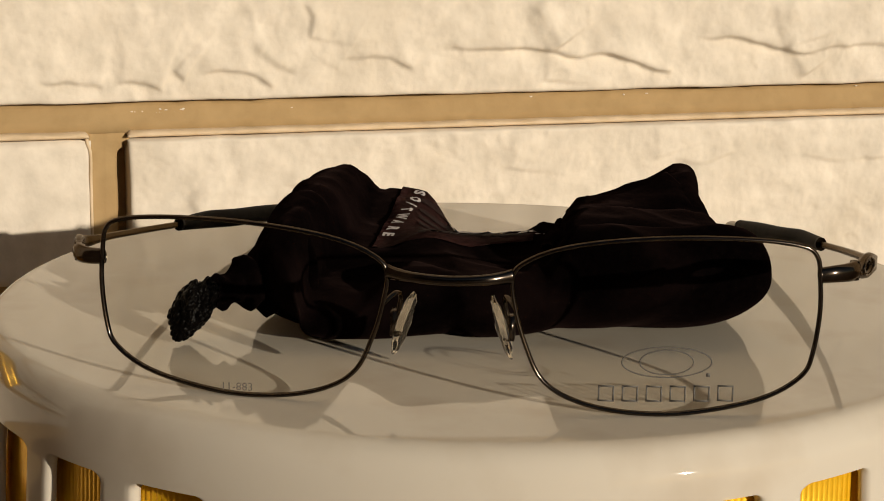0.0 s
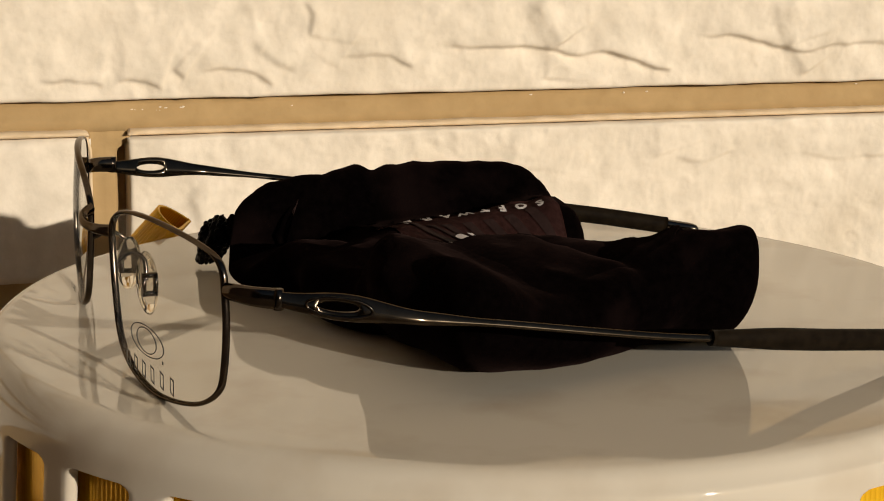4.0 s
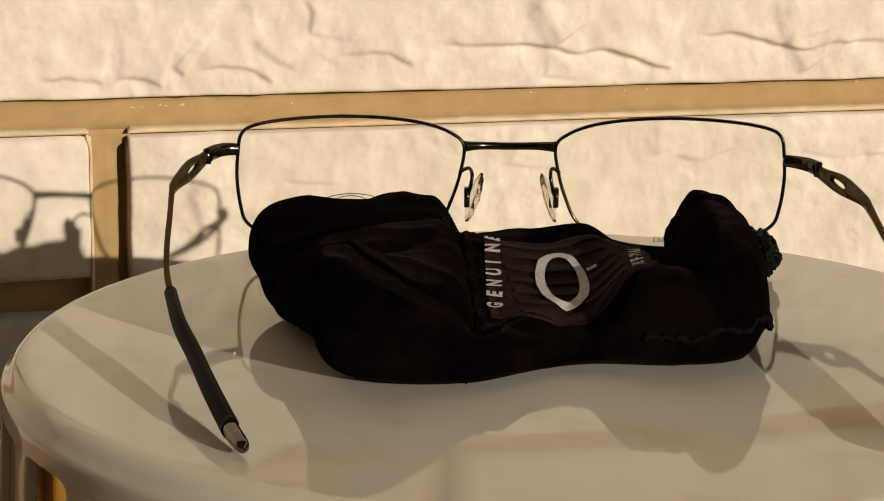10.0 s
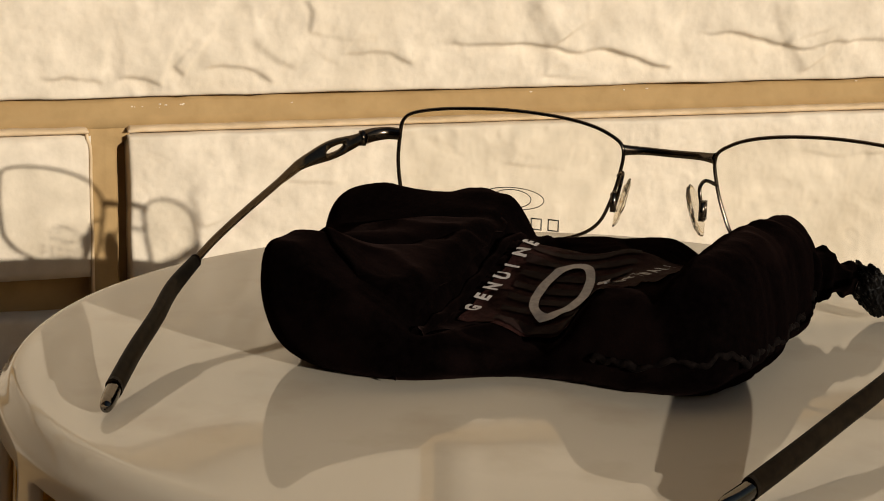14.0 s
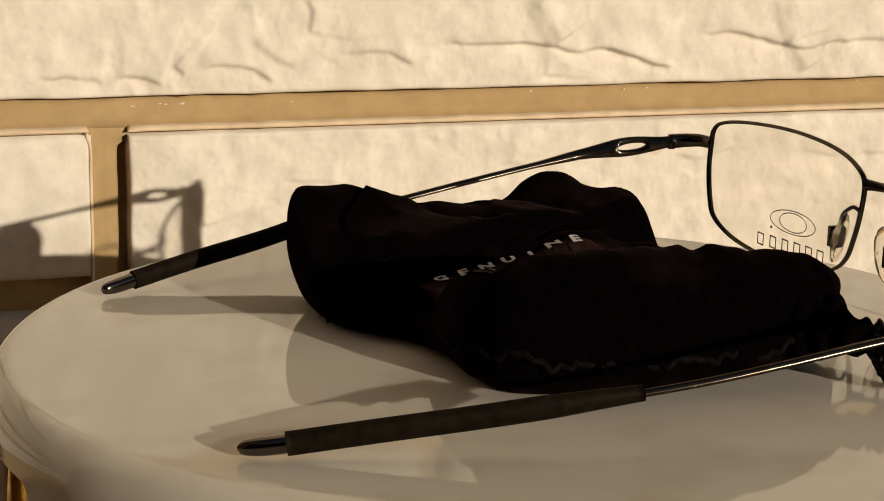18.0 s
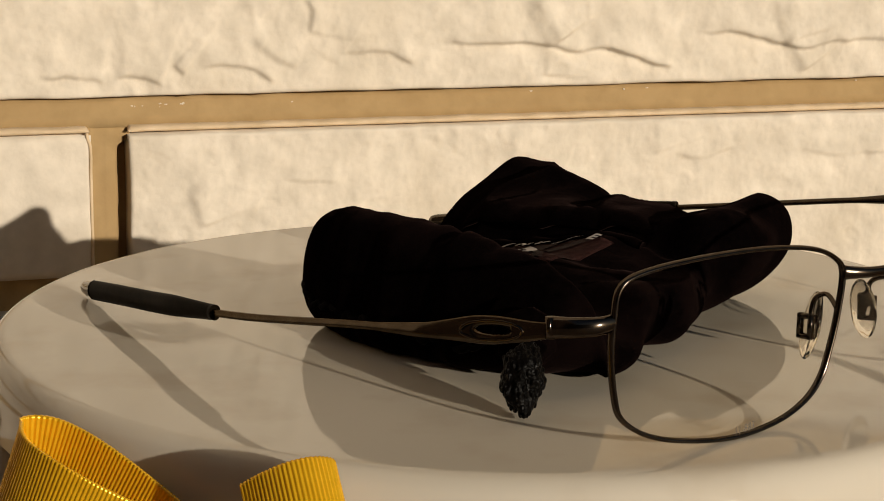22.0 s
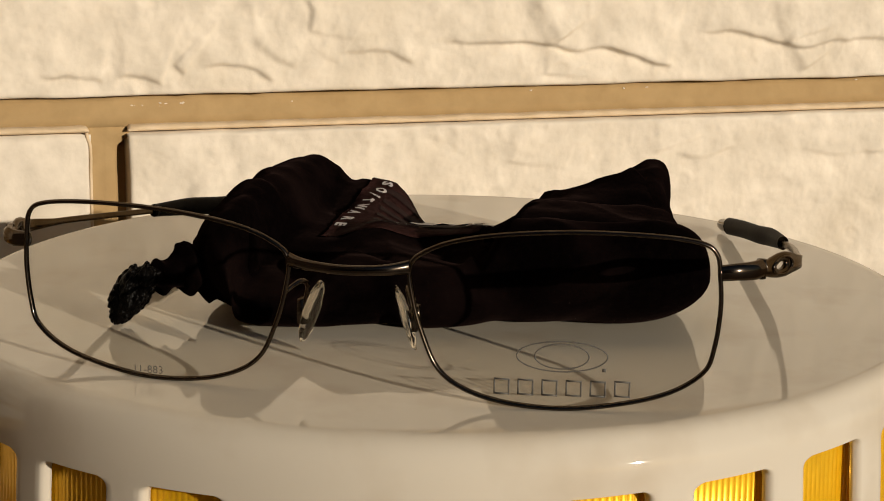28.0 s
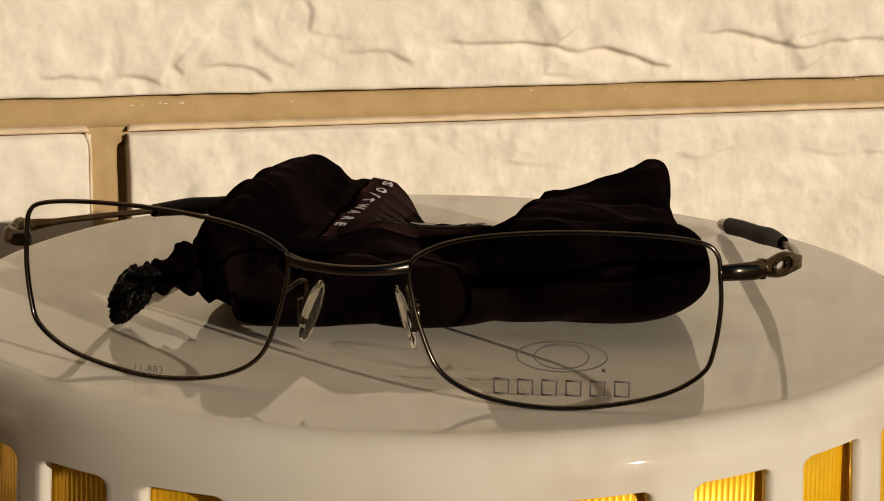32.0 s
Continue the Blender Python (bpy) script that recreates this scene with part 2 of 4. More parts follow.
# breaks in the stone: how far it steps, over what width, and a chain of (x, z); the stone to the left of the run stands proud
LEDGES_WEST = [
    (0.0016, 0.0006, [(-0.1335, 0.1551), (-0.1214, 0.1550), (-0.1109, 0.1535)]),
    (0.0017, 0.0006, [(-0.1091, 0.1544), (-0.1025, 0.1550), (-0.0932, 0.1518)]),
    (0.0012, 0.0009, [(-0.0905, 0.1586), (-0.0885, 0.1567), (-0.0864, 0.1552)]),
    (0.0015, 0.0008, [(-0.0833, 0.1575), (-0.0715, 0.1583), (-0.0642, 0.1565), (-0.0565, 0.1513)]),
    (0.0009, 0.0020, [(-0.0651, 0.1678), (-0.0587, 0.1613), (-0.0494, 0.1569)]),
    (0.0010, 0.0020, [(-0.0439, 0.1627), (-0.0354, 0.1577)]),
    (0.0015, 0.0008, [(-0.0383, 0.1611), (-0.0288, 0.1615), (-0.0193, 0.1611), (-0.0097, 0.1561)]),
]
LEDGES_EAST = [
    (0.0022, 0.0009, [(-0.0040, 0.1645), (0.0155, 0.1638), (0.0283, 0.1635), (0.0425, 0.1606), (0.0510, 0.1597)]),
    (0.0025, 0.0008, [(0.0450, 0.1600), (0.0546, 0.1611), (0.0608, 0.1599), (0.0702, 0.1568), (0.0818, 0.1540)]),
    (0.0023, 0.0009, [(0.0880, 0.1657), (0.1033, 0.1658), (0.1141, 0.1637), (0.1240, 0.1606), (0.1375, 0.1598)]),
    (0.0017, 0.0008, [(0.1290, 0.1597), (0.1446, 0.1622), (0.1691, 0.1621)]),
]
SEAMS = [                                      # upright facets, and the fainter marks of the lower stones
    (0.0012, 0.0012, [(-0.0486, 0.1801), (-0.0452, 0.1747), (-0.0461, 0.1674)]),
    (0.0030, 0.0060, [(0.0289, 0.1792), (0.0351, 0.1707), (0.0394, 0.1631)]),
    (0.0021, 0.0045, [(0.0384, 0.1622), (0.0365, 0.1585), (0.0357, 0.1518)]),
    (0.0022, 0.0045, [(0.1217, 0.1626), (0.1274, 0.1586), (0.1322, 0.1515)]),
    (0.0026, 0.0070, [(0.1206, 0.1801), (0.1244, 0.1704), (0.1267, 0.1621)]),
    (0.0015, 0.0050, [(0.0251, 0.1369), (0.0239, 0.1312), (0.0225, 0.1225)]),
    (0.0008, 0.0012, [(0.0800, 0.1260), (0.0928, 0.1227), (0.1055, 0.1263)]),
    (0.0013, 0.0050, [(0.0773, 0.1382), (0.0755, 0.1314), (0.0771, 0.1245)]),
    (0.0008, 0.0010, [(-0.0569, 0.1212), (-0.0475, 0.1201), (-0.0361, 0.1191)]),
    (0.0008, 0.0012, [(0.1273, 0.1255), (0.1452, 0.1221), (0.1654, 0.1230)]),
    (0.0016, 0.0040, [(-0.0874, 0.1183), (-0.0832, 0.1135), (-0.0807, 0.1060)]),
    (0.0006, 0.0040, [(-0.0661, 0.1360), (-0.0677, 0.1259), (-0.0690, 0.1167)]),
    (0.0006, 0.0040, [(-0.0190, 0.1335), (-0.0204, 0.1222), (-0.0216, 0.1109)]),
]


BREAKS = [(step * 1.05, soft, [(p.x, p.y) for p in spline([(x, z, 0) for x, z in chain], 4)]) for step, soft, chain in LEDGES_WEST + LEDGES_EAST + SEAMS]
BREAKS = [(step, soft, chain, min(c[0] for c in chain) - 0.03, max(c[0] for c in chain) + 0.03, min(c[1] for c in chain) - 0.03, max(c[1] for c in chain) + 0.03) for step, soft, chain in BREAKS]


def break_depth(x, z):
    total = 0.0
    for step, soft, chain, xa, xb, za, zb in BREAKS:
        if not (xa < x < xb and za < z < zb):
            continue
        best, side, along, run = 1.0, 0.0, 0.0, 0.0
        for (x0, z0), (x1, z1) in zip(chain, chain[1:]):
            dx, dz = x1 - x0, z1 - z0
            ln = math.hypot(dx, dz)
            t = ((x - x0) * dx + (z - z0) * dz) / (ln * ln)
            tc = min(max(t, 0), 1)
            d = math.hypot(x - x0 - tc * dx, z - z0 - tc * dz)
            if d < best:
                best, side, along = d, math.copysign(d, dx * (z - z0) - dz * (x - x0)), run + tc * ln
            run += ln
        side += 0.0008 * noise.noise(Vector((x * 150, z * 150, 1)))
        ends = min(max(along / run, 0), 1)
        fade = smooth_step(0, 0.28, ends) * (1 - smooth_step(0.88, 1.0, ends)) * (1 - smooth_step(0.014, 0.028, best))
        fade *= 0.85 + 0.6 * noise.noise(Vector((x * 90, z * 90, 12)))
        total += step * fade * (smooth_step(-soft, 0.0005, side) * exp(-max(side, 0) / 0.011) - 0.30 * bell(side, -0.001, 0.0020))
    return total


def stone_depth(x, z):
    """How far the broken face stands out at a place of the wall, in metres."""
    v = Vector((x * 30, z * 30, 3.1))
    d = 0.0013 * noise.noise(v) + 0.0006 * noise.noise(v * 2.7) + 0.00026 * noise.noise(v * 7.3) + 0.00016 * noise.noise(v * 21)
    # scallops
    c = noise.noise(Vector((x * 45 + 9, z * 80, 7.7)))
    d += 0.0006 * abs(c)
    # chisel scars, upright and slanting, and small chips
    d += 0.00025 * (1 - 2 * abs(noise.noise(Vector((x * 120 + z * 40, z * 38, 11)))))
    chip = noise.noise(Vector((x * 95, z * 120, 21)))
    d -= 0.0003 * smooth_step(0.32, 0.46, chip)
    d += break_depth(x, z)
    return d


def tile_mesh(x0, x1, z0, z1, step):
    """One split-face stone; its face breaks forward of the wall's plane, its arrises are rounded."""
    bm = bmesh.new()
    nx, nz = max(2, round((x1 - x0) / step)), max(2, round((z1 - z0) / step))
    xs = [x0 + (x1 - x0) * i / nx for i in range(nx + 1)]
    zs = [z0 + (z1 - z0) * j / nz for j in range(nz + 1)]
    cx, cz = (x0 + x1) / 2, (z0 + z1) / 2
    rows = []
    r = 0.0005
    for x in xs:
        row = []
        for z in zs:
            e = min(x - x0, x1 - x, z - z0, z1 - z)
            ease = smooth_step(0, 0.0011, e)
            y = -stone_depth(x, z) * (0.6 + 0.4 * ease)
            if e < r:
                y += r - math.sqrt(max(r * r - (r - e) ** 2, 0))
            wob = 0.0005 * noise.noise(Vector((x * 70, z * 70, 5)))
            row.append(Vector((x - cx + wob, y, z - cz + wob * 0.7)))
        rows.append(row)
    vs = grid(bm, rows)
    border = [vs[i][0] for i in range(nx + 1)] + [vs[nx][j] for j in range(1, nz + 1)] + [vs[i][nz] for i in range(nx - 1, -1, -1)] + [vs[0][j] for j in range(nz - 1, 0, -1)]
    inner = [bm.verts.new((v.co.x, 0.012, v.co.z)) for v in border]
    for i in range(len(border)):
        k = (i + 1) % len(border)
        bm.faces.new((border[i], inner[i], inner[k], border[k]))
    return mesh_of("stone_tile", bm, STONE)


def build_tiles(wall):
    far = None
    for row in range(-2, 38):
        top = ROW_TOP + row * ROW_PITCH
        if top - TILE_HIGH < -0.02 or row == 2:
            continue
        if row == 1:
            top += ROW_PITCH                   # a course of double height
        shift = -0.1105 + {0: 0.0, -1: 0.0, 1: -0.10}.get(row, (row * 0.17) % 0.4)
        for k in range(-6, 7):
            x0 = shift + k * TILE_PITCH + 0.00575
            x1 = x0 + TILE_LONG
            if row == -1 and k == 0:
                continue                       # one tall stone stands through two rows here
            high = TILE_HIGH + (ROW_PITCH if row == 0 and k == 0 or row == 1 else 0.0)
            near = row == 1 or x1 > -0.30 and x0 < 0.36 and -2 < row < 3
            if near:
                me = tile_mesh(x0, x1, top - high, top, 0.0007 if x1 > -0.10 and x0 < 0.18 and row in (0, 1) else 0.0025 if x1 > -0.4 and x0 < 0.5 else 0.009)
            else:
                far = far or tile_mesh(1.0, 1.0 + TILE_LONG, 0.8 - TILE_HIGH, 0.8, 0.009)
                me = far
            ob = new("stone_tile", me)
            ob.parent = wall
            ob.location = ((x0 + x1) / 2, -0.0025 if row == 0 and k == 0 else 0, top - (high if near else TILE_HIGH) / 2)


# ---- the stand ----
FLOOR = -0.0013                            # the stand's top surface, in the turning frame
CENTRE = Vector((-0.0118, -0.0004, 0))      # its middle
SLOTS, SLOT_TURN = 27, 360 / 27
SLOT_AT = 0.2


def ring(bm, profile, seg=150, centre=CENTRE):
    """A turned body: profile of (radius, height)."""
    rows = [[centre + Vector((r * cos(2 * pi * k / seg), r * sin(2 * pi * k / seg), z)) for k in range(seg)] for r, z in profile]
    return grid(bm, rows, close_v=True)


R_OUT = 0.1058


def skirt_dip(az):
    """The slotted side sits a little askew under the top."""
    return 0.0004 + 0.0030 * cos(az - radians(63))


def askew(bm):
    for v in bm.verts:
        v.co.z += skirt_dip(math.atan2(v.co.y - CENTRE.y, v.co.x - CENTRE.x)) * smooth_step(-0.0035, -0.0105, v.co.z)


SLOT_TOP = -0.0130
SLAT_HALF = radians(2.25)


def build_stand():
    stand = thing("plastic_stand", "round glossy white plastic stand with slotted sides", "stand")
    bm = bmesh.new()
    reach, drop = 0.0066, 0.0112                  # the rim rolls over from the flat top into the side
    prof = [(0.004 + 0.0066 * i, FLOOR - 0.0004 * smooth_step(0.060, 0.095, 0.004 + 0.0066 * i)) for i in range(15)]
    prof = [(r, z) for r, z in prof if r < R_OUT - reach - 0.001]
    turn, at, roll = 0.0, Vector((0, 0)), []
    for k in range(240):
        turn = (pi / 2) * smooth_step(0, 1, (k + 0.5) / 240)
        at += Vector((cos(turn), -sin(turn)))
        if k % 8 == 7:
            roll.append(at.copy())
    prof += [(R_OUT - reach + reach * p.x / at.x, FLOOR - 0.0004 - drop * p.y / at.y) for p in roll]
    prof += [(R_OUT, SLOT_TOP), (R_OUT - 0.0030, SLOT_TOP)]
    inner = [(R_OUT - 0.0040, -0.009), (R_OUT - 0.0075, -0.0055), (0.094, -0.0045), (0.004, -0.0042)]
    vs = ring(bm, prof + inner, 270)
    bm.faces.new(list(reversed(vs[0])))
    bm.faces.new(vs[-1])
    bmesh.ops.reverse_faces(bm, faces=bm.faces)
    # the lower edge is crisp, and the slats run on from it
    edge = [e for e in bm.edges if all(abs(v.co.z - SLOT_TOP) < 1e-6 and (v.co - CENTRE).xy.length > R_OUT - 0.0002 for v in e.verts)]
    bmesh.ops.split_edges(bm, edges=edge)
    askew(bm)
    part("top", bm, PLASTIC, stand, "glossy white plastic top with a rolled rim")
    # the slats between the slots: rounded into the rim at the head, edges eased, flanks running inwards
    fillet = 0.0019
    for k in range(SLOTS):
        turn = radians(SLOT_AT + (k + 0.5) * SLOT_TURN)
        bm = bmesh.new()
        rows = []
        for down in [0.0, 0.0001, 0.0003, 0.0006, 0.0010, 0.0014, 0.0019, 0.004] + [0.006 * n for n in range(1, 8)]:
            d = max(fillet - down, 0.0)
            h = SLAT_HALF + (fillet - math.sqrt(max(fillet * fillet - d * d, 0.0))) / R_OUT
            row = []
            for a, deep in ((-h - 0.0048, -0.0020), (-h - 0.0030, -0.0013), (-h - 0.0012, -0.0007), (-h + 0.0030, -0.0002), (-h + 0.0075, 0), (-h * 0.5, 0), (0, 0), (h * 0.5, 0), (h - 0.0075, 0), (h - 0.0030, -0.0002), (h + 0.0012, -0.0007), (h + 0.0030, -0.0013), (h + 0.0048, -0.0020)):
                deep *= smooth_step(0, fillet, down) if deep > -0.001 else 1.0
                r = R_OUT + deep + down * 0.05 * smooth_step(0, 0.006, down)
                row.append(CENTRE + Vector((r * cos(turn + a), r * sin(turn + a), SLOT_TOP - down + skirt_dip(turn + a))))
            rows.append(row)
        grid(bm, rows, close_v=True)
        bmesh.ops.reverse_faces(bm, faces=bm.faces)
        part("slat", bm, PLASTIC, stand)
    bm = bmesh.new()
    ring(bm, [(0.1060, -0.0550), (0.1082, -0.0550), (0.1120, -0.1395), (0.1098, -0.1395), (0.1060, -0.0550)], 150)
    for v in bm.verts:
        if v.co.z > -0.06:
            v.co.z += skirt_dip(math.atan2(v.co.y - CENTRE.y, v.co.x - CENTRE.x))
    part("base_band", bm, PLASTIC, stand)
    return stand


def build_ribbon():
    ribbon = thing("gold_ribbon", "golden ribbed ribbon tied in a bow around the stand", "ribbon")
    bm = bmesh.new()
    rows = []
    seg = 1500
    for r, z in ((0.1018, -0.0142), (0.1022, -0.0145), (0.1030, -0.044), (0.1026, -0.0442)):
        rows.append([CENTRE + Vector(((r + 0.00016 * (k % 3 == 0)) * cos(2 * pi * k / seg), (r + 0.00016 * (k % 3 == 0)) * sin(2 * pi * k / seg), z)) for k in range(seg)])
    grid(bm, rows, close_v=True)
    bmesh.ops.reverse_faces(bm, faces=bm.faces)
    askew(bm)
    part("band", bm, GOLD, ribbon)

    def loop(name, path, wide):
        """A ribbon strip: a path of its middle line, and the way across."""
        raw = spline(path, 40)
        pts, left = [raw[0]], 0.0
        for p0, p1 in zip(raw, raw[1:]):
            span, at_ = (p1 - p0).length, 0.00018 - left
            while at_ <= span:
                pts.append(p0.lerp(p1, at_ / span))
                at_ += 0.00018
            left = span - (at_ - 0.00018)
        bm2 = bmesh.new()
        n = len(pts)
        face, rear = [], []
        for i, p in enumerate(pts):
            along = (pts[min(i + 1, n - 1)] - pts[max(i - 1, 0)]).normalized()
            across = (wide - along * wide.dot(along))
            nrm = along.cross(across).normalized()
            lift = nrm * (0.00022 * (i % 4 < 2))
            face.append([p + across * s + lift + nrm * 0.00025 for s in (-0.5, -0.46, 0, 0.46, 0.5)])
            rear.append([p + across * s + lift - nrm * 0.00025 for s in (0.5, 0.46, 0, -0.46, -0.5)])
        grid(bm2, [f + r for f, r in zip(face, rear)], close_v=True)
        return part(name, bm2, GOLD, ribbon)

    def at(az, rad, z):
        return CENTRE + Vector((rad * cos(radians(az)), rad * sin(radians(az)), z))

    def roll(az, rad, z, toward, lean, outline, wide):
        """A rolled loop: its outline in mm along the rim and outwards, across an axis that leans one way."""
        out, side = Vector((cos(radians(toward)), sin(radians(toward)), 0)), Vector((-sin(radians(toward)), cos(radians(toward)), 0))
        axis = out * sin(lean) - Vector((0, 0, cos(lean)))
        nrm = out * cos(lean) + Vector((0, 0, sin(lean)))
        mid = at(az, rad, z)
        loop("loop", [mid + (side * x + nrm * y) / 1000 for x, y in outline], axis * wide)

    roll(-105.5, 0.1150, -0.0045, -66, radians(42), [(-8.5, -3.4), (-5.5, 0.8), (-2.4, 3.4), (1.0, 4.3), (4.4, 3.0), (5.7, 0), (4.4, -2.9), (1, -3.6), (-3.2, -3.6), (-8.3, -3.8)], 0.0128)
    loop("loop", [at(-116.5, 0.1098, -0.019), at(-121.5, 0.1175, -0.0140), at(-126.5, 0.1220, -0.0092), at(-131.0, 0.1218, -0.0066), at(-133.5, 0.1175, -0.0055), at(-131.5, 0.1130, -0.0062), at(-126, 0.1102, -0.0102), at(-116.5, 0.1094, -0.019)], Vector((0.0040, 0.0004, 0.0124)))
    loop("tail", [at(-117, 0.1090, -0.021), at(-114, 0.1140, -0.026), at(-111, 0.1160, -0.038), at(-109, 0.1150, -0.052)], Vector((0.010, -0.004, 0.004)))
    bm = bmesh.new()
    ball(bm, (0.006, 0.004, 0.007), at(-116.5, 0.1105, -0.021), turn=Matrix.Rotation(radians(-28), 4, "Z"))
    part("knot", bm, GOLD, ribbon)
    return ribbon


# ---- the spectacles ----
GLASSES = Matrix.Translation((0.0452, -0.0478, 0.0)) @ Matrix(((0.658, -0.753, 0, 0), (0.753, 0.658, 0, 0), (0, 0, 1, 0), (0, 0, 0, 1)))
LENS_SHAPE = [(10.9, 22.8), (14.0, 25.8), (20, 28.0), (29, 29.4), (40, 30.0), (52, 29.6), (60, 28.4), (62.8, 26.4), (63.5, 22.5), (63.8, 16.5), (63.0, 9.5),
              (61.4, 5.4), (56, 1.9), (48, -0.2), (38, -1.3), (28, -0.6), (20.5, 1.6), (16.0, 5.0), (13.4, 10.5), (11.6, 16.5)]


def face_curve(x):
    """How far back the front lies at a distance from the middle."""
    a = max(abs(x) - 0.010, 0)
    return -0.0084 + 0.0084 * (a / 0.0535) ** 2


def build_glasses():
    specs = thing("spectacles", "thin dark metal wire-rim spectacles standing open", "spectacles")
    frame_part = lambda name, bm, mat, label="", parent=None: part(name, bm, mat, parent or specs, label)
    for side in (1, -1):
        outline = [Vector((side * x / 1000, face_curve(x / 1000), z / 1000)) for x, z in LENS_SHAPE]
        path = spline(outline, 6, closed=True)
        bm = bmesh.new()
        tube(bm, path, 0.00042, 10, closed=True, up=Vector((0, 1, 0)), flat=1.6)
        bm.transform(GLASSES)
        rim = frame_part("rim", bm, GUNMETAL, "thin rounded-rectangular gunmetal wire rim")
        # lens: a curved thin sheet inside the rim
        bm = bmesh.new()
        mid = Vector((side * 0.0375, 0, 0.0145))
        for rear in (0, 1):
            rows = []
            for f in (0.02, 0.2, 0.4, 0.6, 0.8, 0.92, 0.985):
                rows.append([])
                for p in path:
                    q = mid + (Vector((p.x, 0, p.z)) - mid) * f
                    q.y = face_curve(q.x) + (0.0005 if rear else -0.0005) - 0.0008 * (1 - f * f)
                    rows[-1].append(q)
            vs = grid(bm, rows, close_v=True)
            bm.faces.new(vs[0])
        bmesh.ops.recalc_face_normals(bm, faces=bm.faces)
        bm.transform(GLASSES)
        lens = frame_part("lens", bm, LENS, "clear demo lens with fine grey print")
        if side == 1:
            for rx, rz in ((0.0077, 0.0027), (0.0046, 0.0022)):
                bm = bmesh.new()
                tube(bm, [Vector((0.0377 + rx * cos(a), face_curve(0.0377 + rx * cos(a)) - 0.0017, 0.0085 + rz * sin(a))) for a in [2 * pi * k / 48 for k in range(48)]], 0.00012, 4, closed=True, up=Vector((0, 1, 0)))
                bm.transform(GLASSES)
                frame_part("print_ring", bm, PRINT, "thin grey printed oval", lens)
            bm = bmesh.new()
            box(bm, (0.0007, 0.0001, 0.0006), (0.0449, face_curve(0.0449) - 0.0017, 0.0062))
            bm.transform(GLASSES)
            frame_part("print_dot", bm, PRINT, "tiny grey printed dot", lens)
            for k in range(6):
                bm = bmesh.new()
                x = 0.0275 + 0.0041 * k
                for dx, dz, w, h in ((0, 0.0013, 0.0028, 0.0003), (0, -0.0013, 0.0028, 0.0003), (-0.00125, 0, 0.0003, 0.0026), (0.00125, 0, 0.0003, 0.0026)):
                    box(bm, (w, 0.0001, h), (x + dx, face_curve(x) - 0.0015, 0.0028 + dz))
                bm.transform(GLASSES)
                frame_part("print_bar", bm, PRINT, "small grey printed outline", lens)
        else:
            bm = lettering("11-883", 0.0021, 0.0)
            bm.transform(GLASSES @ Matrix.Translation((-0.0375, face_curve(0.0375) - 0.0016, 0.0004)) @ Matrix.Rotation(pi / 2, 4, "X"))
            frame_part("print_number", bm, PRINT, "tiny grey printed number", lens)
        # end piece and hinge
        bm = bmesh.new()
        low = 0.0 if side == 1 else -0.0022                                   # the other hinge sits lower
        path2 = spline([(side * 0.0633, 0.0002, 0.0230 + low * 0.8), (side * 0.0662, 0.0012, 0.0232 + low), (side * 0.0686, 0.0036, 0.0230 + low), (side * 0.0699, 0.0068, 0.0227 + low)], 6)
        tube(bm, path2, lambda f: (0.0009 + 0.0004 * f, 0.0014 + 0.0004 * f), 10)
        bm.transform(GLASSES)
        frame_part("end_piece", bm, GUNMETAL)
        bm = bmesh.new()
        bmesh.ops.create_cone(bm, cap_ends=True, segments=14, radius1=0.0009, radius2=0.0009, depth=0.0034, matrix=Matrix.Translation((side * 0.0700, 0.0072, 0.0226 + low)))
        bm.transform(GLASSES)
        frame_part("hinge", bm, GUNMETAL)
        # temple: a flat bar with a long eye behind the hinge, then a wire down to the sleeve
        def arm_point(x, y, z):
            return (side * x / 1000, y / 1000, (z + low * 1300 * (1 - y / 147)) / 1000)

        line = spline([arm_point(*p) for p in ((70.2, 7.5, 22.6), (71.3, 11, 22.0), (73.8, 20, 20.9), (75.7, 28, 19.5), (75.6, 33.5, 18.6), (74.8, 46, 16.6), (74.0, 60, 14.2), (72.8, 74, 11.8), (70.9, 86, 9.9))], 16)
        n = len(line)

        def width_at(y):
            return 0.00065 + 0.00045 * (1 - smooth_step(0.030, 0.042, y)) + 0.00125 * bell(y, 0.0175, 0.0078)

        bm = bmesh.new()
        rows = []
        for p in line:
            h = width_at(p.y)
            gap = 0.0
            if 0.0130 < p.y < 0.0200:
                gap = 0.00085 * math.sqrt(max(0, 1 - ((p.y - 0.0165) / 0.0034) ** 2))
            rows.append((p, h, gap))
        thick = 0.00055
        for sgn in (1, -1):
            strips = []
            for p, h, gap in rows:
                lo, hi = gap, h
                strips.append([p + Vector((-thick, 0, sgn * lo)), p + Vector((thick, 0, sgn * lo)), p + Vector((thick, 0, sgn * hi * 0.92)), p + Vector((0, 0, sgn * hi)), p + Vector((-thick, 0, sgn * hi * 0.92))])
            grid(bm, strips, close_v=True)
            # closed ends
        bmesh.ops.remove_doubles(bm, verts=bm.verts, dist=0.00001)
        bmesh.ops.recalc_face_normals(bm, faces=bm.faces)
        bm.transform(GLASSES)
        arm = frame_part("temple", bm, SATIN, "satin bronze temple arm with a long oval eye")
        bm = bmesh.new()
        trim = []
        for k in range(40):
            y = 0.0165 + 0.0052 * cos(2 * pi * k / 40)
            at = min(line, key=lambda p: abs(p.y - y))
            trim.append(Vector((at.x + side * 0.0006, y, at.z + 0.0016 * sin(2 * pi * k / 40))))
        tube(bm, trim, 0.00028, 6, closed=True, up=Vector((1, 0, 0)))
        bm.transform(GLASSES)
